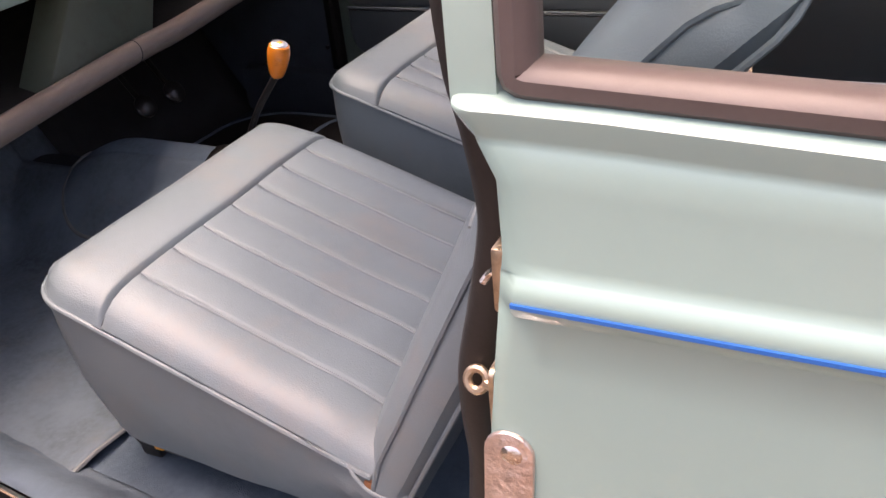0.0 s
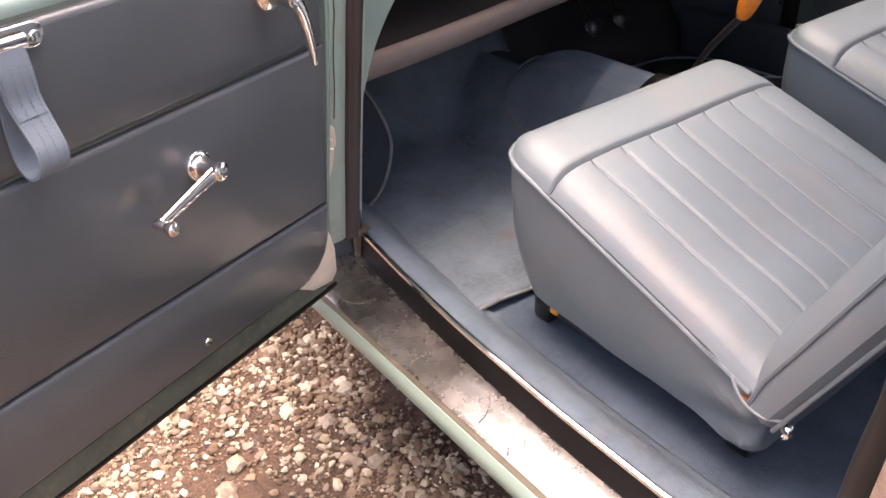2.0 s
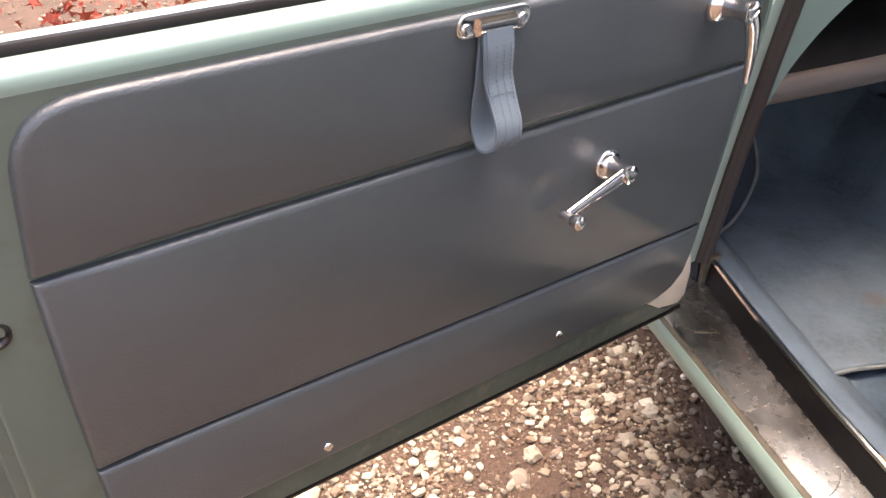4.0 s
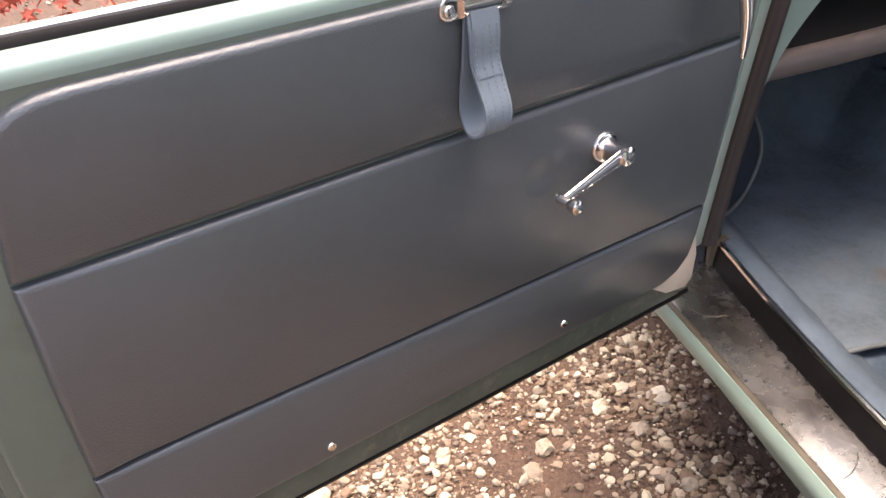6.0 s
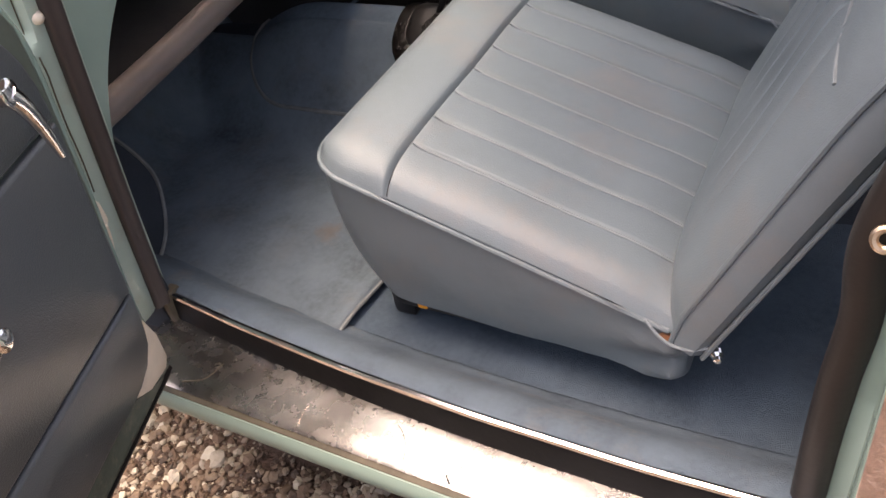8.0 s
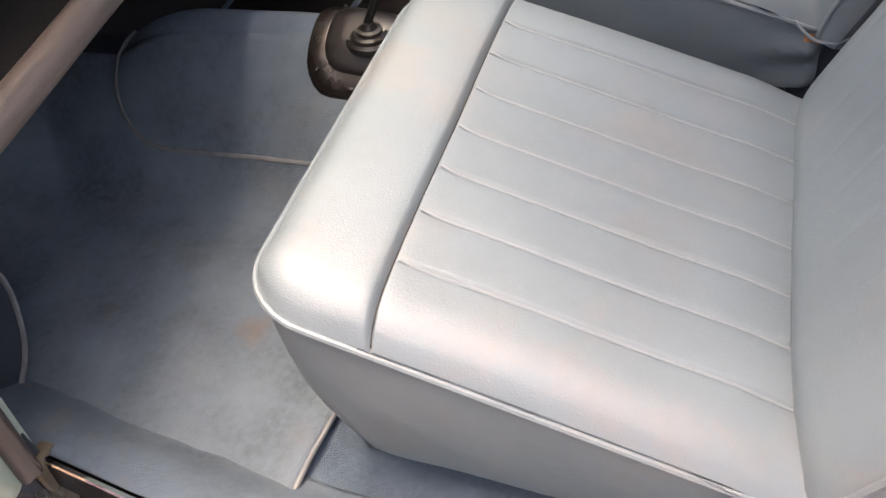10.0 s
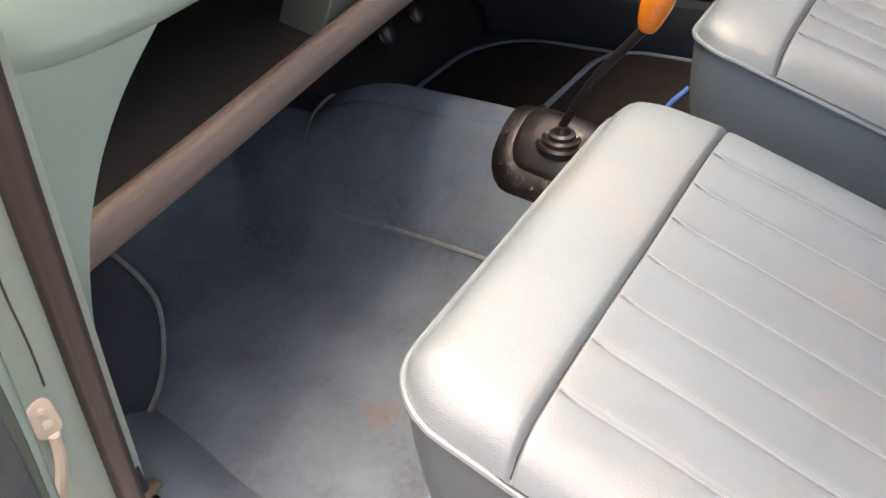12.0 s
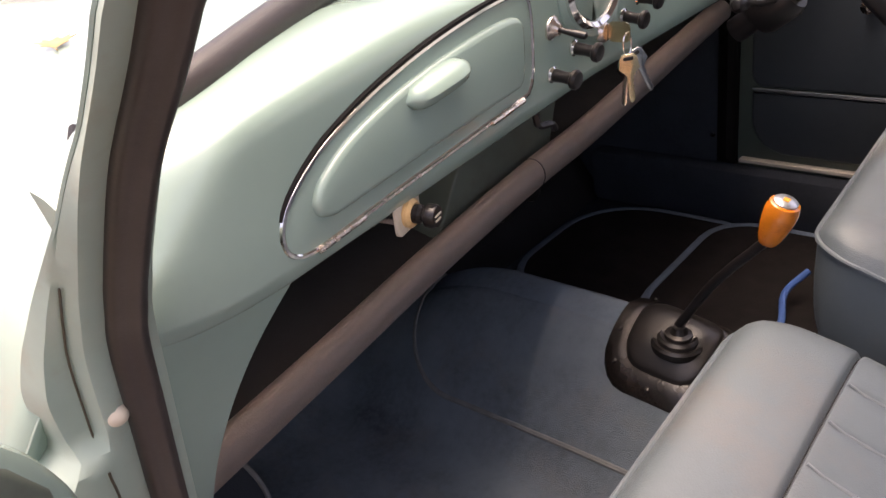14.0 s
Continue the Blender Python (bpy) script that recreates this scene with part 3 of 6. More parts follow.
def a_pillar():
    line = curve([(x, 0, z) for x, z in A_LINE], 9)
    lean = lambda z: max(0, z - 1.06) * 0.36
    # painted post outboard of the seal
    rr = []
    for p in line:
        y = lean(p.z)
        w = 0.047 + 0.0045 * min(1, max(0, (p.z - 0.76) / 0.05)) - 0.030 * min(1, max(0, (p.z - 0.82) / 0.18))
        x = p.x
        dx = 0.045 - 0.034 * min(1, max(0, (p.z - 0.80) / 0.15))
        upper = [(x - 0.004, y + 0.004), (x + 0.006, y - 0.018), (x + 0.004, y - 0.026), (x - 0.008, y - min(0.031, w)), (x - 0.010, y - w + 0.002), (x - min(0.018, dx * 0.8), y - w), (x - dx, y - w - 0.001), (x - dx, y + 0.03), (x - 0.01, y + 0.03)]
        # below the shoulder the post is a wide flat panel
        wide = 0.048 + 0.052 * min(1, max(0, (0.768 - p.z) / 0.11)) ** 0.6
        lower = [(x - 0.004, 0.004), (x + 0.006, -0.018), (x + 0.008, -0.030)] + [(x + d, -(0.030 + f * (wide - 0.030))) for d, f in ((0.009, 0.4), (0.006, 0.8), (-0.004, 1.0))] + [(x - 0.05, -wide), (x - 0.05, 0.03), (x - 0.01, 0.03)]
        k = min(1, max(0, (0.778 - p.z) / 0.016))
        rr.append([(a[0] + (b[0] - a[0]) * k, a[1] + (b[1] - a[1]) * k, p.z) for a, b in zip(upper, lower)])
    post = fixed("front_pillar", rings(B(), rr), WORN, "pale green painted front door pillar with chipped rusty edges", "car pillar")
    # twin-lobed rubber seal
    prof = []
    for c, r, a0, a1 in ((-0.0062, 0.0068, 62, 298), (0.0062, 0.0068, -118, 118)):
        prof += [(c + r * math.cos(radians(a0 + (a1 - a0) * j / 8)), r * 1.15 * math.sin(radians(a0 + (a1 - a0) * j / 8))) for j in range(9)]
    path = [(p.x + 0.005, lean(p.z) + 0.002, p.z) for p in line]
    fixed("door_seal", sweep(B(), path, 1.0, up=(0.95, -0.30, 0.0), profile=prof), RUBBER, "brownish black rubber door seal on the front pillar", "door seal")
    # rubber buffer, door check strap and small bolt on the post
    stop = lathe(B(), [(0.0, 0.009), (0.004, 0.0085), (0.0068, 0.006), (0.0078, 0.002), (0.0078, -0.004)], axis((0.0845, -0.0155, 0.789), (0.75, -0.6, 0.2)), 16)
    part("door_buffer", stop, CREAM, post, "small cream rubber buffer")
    bm = B()
    slab(bm, rounded(-0.011, 0.011, -0.022, 0.02, 0.0105), lambda a, b, h: Vector((0.034 + 0.1 * a + h, -0.046 + a, 0.533 + b)), 0, 0.006, 0.002)
    part("check_bracket", bm, CREAM, post, "cream painted door check bracket")
    part("check_strap", sweep(B(), curve([(0.041, -0.046, 0.515), (0.037, -0.050, 0.485), (0.030, -0.060, 0.45), (0.018, -0.066, 0.42)], 5), 0.005, 8), CREAM, post, "cream painted check strap")
    part("hinge_recess", slab(B(), rounded(-0.016, 0.016, -0.045, 0.045, 0.012), lambda a, b, h: Vector((0.048 + 0.22 * b + h, -0.070 + a, 0.632 + b)), -0.004, 0.003, 0.002), SEAMDIRT, post, "olive brown patch at the hinge recess")
    part("hinge_knuckle", sweep(B(), [(0.060, -0.076, 0.606), (0.066, -0.076, 0.632), (0.072, -0.076, 0.658)], 0.0075, 10), WORN, post, "painted door hinge knuckle")
    for z in (0.527, 0.541):
        screw(post, (0.0395, -0.046, z), (1, -0.2, 0), 0.005, CREAM)
    part("panel_seam", sweep(B(), curve([(x - 0.006, lean(z) - 0.0318, z) for x, z in A_LINE[4:8]], 4), 0.0008, 5), SEAMDIRT, post, "dark open panel seam")
    part("panel_seam", sweep(B(), [(p.x + 0.0088 + 0.0004 * math.sin(i * 1.7), -0.0335 + 0.0008 * math.sin(i * 0.9), p.z) for i, p in enumerate(line) if 0.55 < p.z < 0.757], 0.0010, 5), SEAMDIRT, post, "rusty open seam down the post")


a_pillar()


def dashboard():
    dash = thing("dashboard", "pale green painted steel dashboard with glovebox and knobs", "dashboard")
    Y0, Y1 = 0.018, 1.33

    def section(y):
        e = max(0, 1 - (y - Y0) / 0.10) ** 2     # the end rounds back into the pillar
        # the lower edge climbs slightly to the middle
        lo = 0.797 + (0.05 * max(0, min(y, 0.6) - 0.15))
        pts = [(-0.10, 0.955), (-0.055, 0.960), (0.0, 0.963), (0.042, 0.962), (0.064, 0.9585), (0.0755, 0.951), (0.0805, 0.941), (0.0815, 0.928), (0.082, 0.912), (0.0823, 0.894), (0.0826, 0.876), (0.0829, 0.863), (0.083, 0.85), (0.084, lo + 0.018), (0.081, lo + 0.006), (0.074, lo), (0.064, lo + 0.002), (0.055, lo + 0.012), (0.05, 0.86), (0.02, 0.92), (-0.08, 0.93)]
        out = []
        for x, z in pts:
            k = max(0, (z - 0.86) / 0.1) * e
            drop = 0.034 * max(0, 1 - (y - Y0) / 0.32) ** 1.3 * max(0, min(1, (z - 0.86) / 0.09))
            x = max(x, 0.045 - 0.15 * max(0, (y - Y0) / 0.13)) if y < 0.17 else x
            zz = z - 0.010 * k - drop + 0.006 * e * (1 if z < 0.83 else 0)
            c = 0.05 + 1.157 * (zz - 0.862) - y      # a crease beyond which the end turns in to the pillar
            turn = 0.0 if z < 0.845 else 0.42 * (c + math.sqrt(c * c + 0.00006)) / 2 * min(1, (z - 0.845) / 0.03)
            out.append((x - 0.012 * e - turn, y, zz))
        return out

    ys = [Y0 + 0.0055 * i for i in range(36)] + [Y0 + 0.198 + (Y1 - Y0 - 0.198) * i / 60 for i in range(1, 61)]
    part("panel", rings(B(), [section(y) for y in ys]), PAINT, dash)
    # corner web below the end of the dash, with a scooped edge
    edge = curve([(0.152, 0.797), (0.114, 0.757), (0.086, 0.715), (0.067, 0.672), (0.056, 0.635), (0.046, 0.58), (0.040, 0.52)], 5)
    bm = B()
    rr = []
    for p in edge:
        y, z = p.x, p.y
        k = (0.80 - z)
        xs = 0.066 - 0.30 * k
        rr.append([(xs + 0.005, y, z), (xs + 0.004 + 0.10 * k, -0.004, z + 0.004), (xs - 0.014 + 0.10 * k, -0.004, z + 0.004), (xs - 0.012, y, z)])
    rr.insert(0, [(0.070, 0.156, 0.812), (0.072, -0.004, 0.814), (0.05, -0.004, 0.814), (0.052, 0.156, 0.812)])
    part("corner_web", rings(B(), rr), PAINT, dash, "pale green corner web with a scooped edge")
    bm = slab(B(), [(0.513, 0.61), (0.535, 0.64), (0.600, 0.73), (0.650, 0.80), (0.85, 0.80), (0.77, 0.61)], lambda a, b, h: Vector((-0.20 + h, a, b)), 0, 0.080, 0.003)
    part("centre_housing", bm, SHADEPAINT, dash, "green painted housing under the middle of the dash, darkened for shade")

    # glovebox lid
    place = lambda a, b, h: Vector((0.0815 + h, a, b))
    o = [(p.x, p.y) for p in curve([(q[0], q[1], 0) for q in [(0.452, 0.843), (0.36, 0.835), (0.267, 0.8265), (0.185, 0.818), (0.160, 0.817), (0.145, 0.825), (0.1435, 0.843), (0.157, 0.864), (0.193, 0.889), (0.235, 0.906), (0.277, 0.9185), (0.335, 0.931), (0.40, 0.940), (0.45, 0.943), (0.473, 0.938), (0.480, 0.922), (0.4785, 0.890), (0.4745, 0.862), (0.467, 0.848)]], 4, True)]
    gap = B()
    slab(gap, o, place, -0.004, 0.0028, 0.002)
    lid = part("glovebox_lid", gap, PAINT, dash, "pale green glovebox lid with a raised panel and chrome rim")
    cx, cy = 0.33, 0.885
    i = [((a - cx) * 0.845 + cx + 0.004, (b - cy) * 0.70 + cy) for a, b in o]
    part("raised_panel", slab(B(), i, place, 0.0, 0.0095, 0.006), PAINT, lid)
    rim = [(0.083, a, b) for a, b in o]
    part("chrome_rim", sweep(B(), rim, 0.0027, 7, closed=True), CHROME, lid)
    # black tube drawn in place of the shaded gap above the rim
    shadow = [p for p in rim if p[2] > 0.8435 and p[1] < 0.46]
    shadow.sort(key=lambda p: p[1])
    part("rubber_gap", sweep(B(), [(0.0825, y, z + 0.0040) for _, y, z in shadow], 0.0024, 6), BLACKRUB, lid, "black line for the shadow gap over the rim")
    # hinges along the bottom
    for a0, a1 in ((0.169, 0.223), (0.398, 0.453)):
        zz = lambda a: 0.8165 + (a - 0.169) * 0.092
        for k in range(3):
            b0, b1 = a0 + (a1 - a0) * k / 3 + 0.0008, a0 + (a1 - a0) * (k + 1) / 3 - 0.0008
            part("hinge_knuckle", sweep(B(), [(0.0865, b0, zz(b0)), (0.0865, b1, zz(b1))], 0.0031, 8), PITTED, lid)
    # long bottom hinge line
    part("hinge_rod", sweep(B(), [(0.0855, 0.172, 0.8170), (0.0855, 0.455, 0.8430)], 0.0019, 6), PITTED, lid)
    # handle
    h = B()
    rr = []
    for k in range(13):
        f = k / 12
        y = 0.287 + 0.078 * f
        e = math.sqrt(max(0.02, 1 - (2 * f - 1) ** 4))
        z = 0.8965 + 0.009 * f
        rr.append([(0.090 + (0.020 * e) * max(-0.15, math.cos(a)) , y, z + 0.0125 * e * math.sin(a)) for a in [6.283 * j / 12 for j in range(12)]])
    part("handle", rings(h, rr), PAINT, lid, "glossy pale green pull handle")

    # round speedometer with bezel
    part("speedometer_dial", lathe(B(), [(0.044, 0.0), (0.044, 0.003)], axis((0.083, 0.595, 0.928), (1, 0, 0)), 32), DIAL, dash)
    part("speedometer_bezel", lathe(B(), [(0.054, -0.004), (0.054, 0.004), (0.050, 0.009), (0.045, 0.006), (0.044, 0.001)], axis((0.083, 0.595, 0.928), (1, 0, 0)), 36), CHROME, dash)
    part("instrument_ring", lathe(B(), [(0.066, -0.004), (0.066, 0.002), (0.060, 0.006), (0.055, 0.004)], axis((0.082, 0.595, 0.928), (1, 0, 0)), 36), PAINT, dash)

    def knob(y, z, r, length, d=(1, 0, -0.12), name="pull_knob", m=BAKELITE):
        mm = axis((0.084, y, z), d)
        part("knob_escutcheon", lathe(B(), [(0.0088, 0), (0.0088, 0.002), (0.006, 0.0045), (0.0045, 0.006)], mm, 16), CHROME, dash)
        k = part(name, lathe(B(), [(r * 0.72, 0.003), (r * 0.72, length * 0.15), (r * 0.62, length * 0.5), (r * 0.7, length * 0.74), (r * 1.08, length * 0.82), (r * 1.1, length * 0.93), (r * 0.9, length), (r * 0.2, length + 0.001)], mm, 18), m, dash, "black plastic pull knob")
        return k
    knob(0.507, 0.851, 0.0095, 0.032)
    knob(0.551, 0.866, 0.0095, 0.032)
    knob(0.655, 0.872, 0.0095, 0.030)
    knob(0.690, 0.885, 0.0095, 0.030)
    mm = axis((0.084, 0.513, 0.897), (1, 0.10, -0.2))
    part("switch_boss", lathe(B(), [(0.0125, 0), (0.0125, 0.002), (0.008, 0.006), (0.0055, 0.010)], mm, 18), PITTED, dash)
    part("toggle_switch", lathe(B(), [(0.0026, 0.008), (0.0032, 0.018), (0.0042, 0.034), (0.0036, 0.0385), (0.001, 0.040)], mm, 12), BAKELITE, dash, "chrome and black toggle switch")
    # small black clip below the dash
    cl = sweep(B(), curve([(0.070, 0.492, 0.812), (0.072, 0.494, 0.799), (0.076, 0.510, 0.796), (0.074, 0.520, 0.786)], 4), 0.004, 6)
    part("clip", cl, BAKELITE, dash)
    return dash


dashboard()


def parcel_shelf():
    tube = curve([(-0.045, 0.030, 0.588), (-0.072, 0.25, 0.594), (-0.090, 0.48, 0.611), (-0.096, 0.70, 0.630), (-0.096, 0.82, 0.638), (-0.096, 0.955, 0.653), (-0.096, 1.14, 0.676), (-0.096, 1.34, 0.700)], 8)
    shelf = thing("parcel_shelf", "parcel shelf with a grey padded roll along its edge", "parcel shelf")
    part("padded_roll", sweep(B(), tube, 0.0215, 18), ROLL, shelf)
    seam = Vector(min(tube, key=lambda p: abs(p.y - 0.70)))
    part("roll_seam", sweep(B(), [seam + Vector((0.0218 * math.cos(k), 0.003 * math.sin(k), 0.0218 * math.sin(k))) for k in [6.283 * j / 28 for j in range(28)]], 0.0008, 6, closed=True), BLACK, shelf, "dark stitched joint")
    bm = B()
    rr = [[(p.x - 0.012, p.y, p.z - 0.008), (p.x - 0.012, p.y, p.z - 0.016), (-0.60, p.y, 0.66), (-0.60, p.y, 0.668)] for p in tube]
    part("shelf_board", rings(bm, rr), BLACK, shelf, "black fibre board")


parcel_shelf()


def lighter():
    ob = thing("cigarette_lighter", "cigarette lighter on a cream bracket below the dashboard", "cigarette lighter")
    m = axis((0.055, 0.276, 0.797), (1, 0.25, -0.05))
    part("body", lathe(B(), [(0.011, -0.040), (0.013, -0.02), (0.013, 0.020)], m, 18), CHROME, ob)
    bm = B()
    slab(bm, rounded(-0.017, 0.017, -0.02, 0.022, 0.007), lambda a, b, h: m @ Vector((b, a, 0.018 + h)), 0, 0.004, 0.0015)
    part("bracket", bm, CREAM, ob, "cream painted bracket plate")
    part("ring", lathe(B(), [(0.0135, 0.021), (0.0135, 0.026), (0.0105, 0.029), (0.0085, 0.0285)], m, 20), AMBER, ob, "pale amber ring")
    part("collar", lathe(B(), [(0.0088, 0.026), (0.0088, 0.034), (0.007, 0.036)], m, 16), BAKELITE, ob)
    kn = part("knob", lathe(B(), [(0.006, 0.034), (0.006, 0.038), (0.0105, 0.041), (0.011, 0.048), (0.0095, 0.051), (0.001, 0.0515)], m, 18), BAKELITE, ob, "black plastic knob with a white mark")
    for s in (-1, 1):
        part("white_mark", box(B(), (-0.006, s * 0.0022 - 0.0009, 0.0514), (0.004 + s * 0.001, s * 0.0022 + 0.0009, 0.0521), 0.0, m=m), CREAM, kn)


lighter()


def keys():
    ob = thing("ignition_keys", "bunch of brass and steel keys hanging in the ignition", "keys")
    part("lock", lathe(B(), [(0.012, 0), (0.012, 0.004), (0.009, 0.008), (0.002, 0.0085)], axis((0.084, 0.607, 0.867), (1, 0, 0)), 18), PITTED, ob)
    bm = slab(B(), rounded(0.0, 0.026, -0.011, 0.011, 0.006), lambda a, b, h: Vector((0.093 + a, 0.607 + h, 0.868 + b)), 0, 0.002, 0.0006)
    part("key_in_lock", bm, BRASS, ob)
    part("ring", sweep(B(), [(0.116 + 0.0015 * math.sin(a), 0.606 + 0.006 * math.sin(a), 0.855 + 0.0125 * math.cos(a)) for a in [6.283 * j / 18 for j in range(18)]], 0.0011, 6, closed=True), CHROME, ob)

    def key(at, lean, spin, m, label):
        mm = Matrix.Translation(at) @ pose(0, 0, 0, lean, 0, spin)
        bow = [(-0.0035, -0.024), (-0.0115, -0.0165), (-0.0095, -0.004), (-0.006, 0.0), (0.006, 0.0), (0.0095, -0.004), (0.0115, -0.0165), (0.0035, -0.024)]
        bits = [(0.0036 - 0.0013 * (k % 2), -0.030 - 0.0033 * k) for k in range(7)]
        o = bow + bits + [(0.0012, -0.0545), (-0.0020, -0.0545), (-0.0034, -0.051)]
        blade = part("key", slab(B(), o, lambda a, b, h: mm @ Vector((h, a, b)), 0, 0.0022, 0.0007), m, ob, label)
        part("hole", slab(B(), rounded(-0.0055, 0.0055, -0.0070, -0.0030, 0.0018), lambda a, b, h: mm @ Vector((h, a, b)), -0.0006, 0.0028, 0.0004), BLACK, blade, "dark slot for the ring")
    key((0.117, 0.604, 0.846), 4, -52, BRASS, "brass key")
    key((0.114, 0.610, 0.840), -6, -78, CHROME, "steel key")
    key((0.116, 0.616, 0.847), 24, -35, CHROME, "small steel key")


keys()


# ---- seats ----
PLEATS = [0.162, 0.221, 0.280, 0.341, 0.403, 0.465, 0.529]
SEAM_X = 0.392


def edge_z(x):
    pts = [(0.235, 0.546), (0.30, 0.546), (0.395, 0.527), (0.48, 0.500), (0.565, 0.472), (0.667, 0.437), (0.72, 0.412), (0.80, 0.39)]
    for (a, za), (b, zb) in zip(pts, pts[1:]):
        if x <= b:
            t = max(0, (x - a) / (b - a))
            return za + (zb - za) * t
    return pts[-1][1]


def cushion_outline(inset=0.0, r=0.070, n=7, x1=0.74):
    return rounded(0.272 + inset, x1 - inset * 0.3, 0.088 + inset, 0.613 - inset, (0.02, r, r, 0.02), n)


def seat():
    s = thing("front_seat", "grey-blue vinyl front seat with piping and pleated cushion, welts paled as highlights", "car seat", "front seats")
    X0, X1, Y0, Y1, R = 0.272, 0.74, 0.088, 0.613, 0.070

    def bounds(x):
        d = max(0.0, X0 + R - x)
        c = R - math.sqrt(max(0.0, R * R - d * d))
        return Y0 + c, Y1 - c

    xs = [X0 + 0.0005 + (R) * (1 - math.cos(math.pi / 2 * i / 10)) for i in range(10)] + [X0 + R + (SEAM_X - 0.012 - X0 - R) * i / 6 for i in range(7)]
    xs += [SEAM_X - 0.006, SEAM_X - 0.0035, SEAM_X - 0.0016, SEAM_X, SEAM_X + 0.0016, SEAM_X + 0.0035, SEAM_X + 0.007] + [SEAM_X + 0.015 + (X1 - SEAM_X - 0.015) * i / 26 for i in range(27)]
    vv = sorted({round(q, 5) for p in PLEATS for q in (p - 0.006, p - 0.0028, p, p + 0.0028, p + 0.006)} | {round(Y0 + (Y1 - Y0) * i / 40, 5) for i in range(41)} | {Y0 + 0.004, Y0 + 0.01, Y1 - 0.004, Y1 - 0.01})
    vs01 = [(y - Y0) / (Y1 - Y0) for y in vv]

    def top(x, y):
        lo, hi = bounds(x)
        d = max(0.0, min(y - lo, hi - y, (x - X0) * 1.0))
        h = 0.031 * (1 - math.exp(-d / 0.019))
        if x < SEAM_X:                          # the front roll stands slightly proud
            h += 0.003 * (1 - abs(2 * min(1, max(0, (x - X0) / (SEAM_X - X0))) - 1) ** 9) * min(1, d / 0.016)
        h -= 0.0080 * math.exp(-((x - SEAM_X) / 0.0024) ** 2) * min(1, 0.25 + d / 0.006)
        if x > SEAM_X:
            k = min(1, (x - SEAM_X) / 0.02)
            q = min(PLEATS, key=lambda p: abs(p - y))
            h -= k * (0.0042 * math.exp(-((y - q) / 0.0024) ** 2) + 0.0014 * math.exp(-((y - q) / 0.010) ** 2))
        h += 0.0022 * noise.noise(Vector((x * 7, y * 7, 1))) * min(1, d / 0.05)
        h -= 0.006 * math.exp(-((x - 0.57) / 0.12) ** 2 - ((y - 0.34) / 0.16) ** 2)
        return edge_z(x) + h

    bm = B()
    grid = []
    for x in xs:
        lo, hi = bounds(x)
        row = []
        for f in vs01:
            y = lo + (hi - lo) * f
            row.append(bm.verts.new((x, y, top(x, y))))
        grid.append(row)
    for a, b in zip(grid, grid[1:]):
        for j in range(len(vv) - 1):
            bm.faces.new((a[j], b[j], b[j + 1], a[j + 1]))
    cushion = part("cushion", bm, SEAT, s)
    # welts in the pleats, paled like highlights, and a black line along the front seam
    for p in PLEATS:
        pts = [(SEAM_X + 0.006 + (0.725 - SEAM_X) * i / 24, p) for i in range(25)]
        part("pleat_welt", sweep(B(), [(x, y, top(x, y) + 0.0016) for x, y in pts], 0.00155, 6), WELT, cushion)
    pts = [(SEAM_X, Y0 + 0.004 + (Y1 - Y0 - 0.008) * i / 40) for i in range(41)]
    part("front_seam", sweep(B(), [(x, y, top(x, y) + 0.0008) for x, y in pts], 0.0010, 5), BLACK, cushion)
    # piping round the cushion
    o = [(x, y) for x, y in cushion_outline(-0.001)]
    # walk the outline from the rear inner corner round the front to the rear outer corner
    i0 = next(i for i, (x, y) in enumerate(o) if x < 0.725 and o[i - 1][0] >= 0.725)
    walk_o = [o[(i0 + i) % len(o)] for i in range(len(o))]
    walk_o = [q for q in walk_o if q[0] < 0.725]
    first, last = walk_o[0], walk_o[-1]
    fill = [(0.722 + (first[0] - 0.722) * i / 12, first[1]) for i in range(12)] + walk_o + [(last[0] + (0.722 - last[0]) * i / 12, last[1]) for i in range(1, 13)]
    part("piping", sweep(B(), [(x, y, edge_z(x) + 0.0015) for x, y in fill], 0.0034, 8), SEAT, cushion, "grey-blue piping")
    # skirt below the piping
    rr = []
    o2 = cushion_outline(0.0, n=9)
    dense = []
    for (a, b) in zip(o2, o2[1:] + o2[:1]):
        m = max(1, int(math.dist(a, b) / 0.025))
        dense += [(a[0] + (b[0] - a[0]) * i / m, a[1] + (b[1] - a[1]) * i / m) for i in range(m)]
    for k in range(11):
        f = k / 10
        ring = []
        for x, y in dense:
            zt, fx = edge_z(x), min(1, max(0, (x - 0.272) / 0.5))
            zb = 0.338 - 0.026 * fx + 0.004 * noise.noise(Vector((x * 9, y * 9, 5)))
            front = max(0, 1 - (x - 0.272) / 0.11)
            cx, cy = x + 0.034 * f ** 4 * front + 0.004 * f * front - 0.004 * math.sin(math.pi * f) * front, y
            cy += (0.016 * f) * (1 if y < 0.2 else -1 if y > 0.5 else 0) + 0.004 * math.sin(math.pi * f) * (-1 if y < 0.2 else 1 if y > 0.5 else 0)
            wr = 0.0030 * noise.noise(Vector((x * 14, y * 14, f * 4)))
            if x > 0.62:
                wr += 0.006 * math.sin(f * 11 + x * 45) * min(1, (x - 0.62) / 0.08)
            ring.append((cx, cy + wr, zt + (zb - zt) * f))
        rr.append(ring)
    part("skirt", rings(B(), rr, caps=False), SEAT, s)
    bm = B()
    box(bm, (0.33, 0.12, 0.30), (0.72, 0.58, 0.335), 0.01)
    part("base_frame", bm, BLACK, s, "dark steel seat frame")
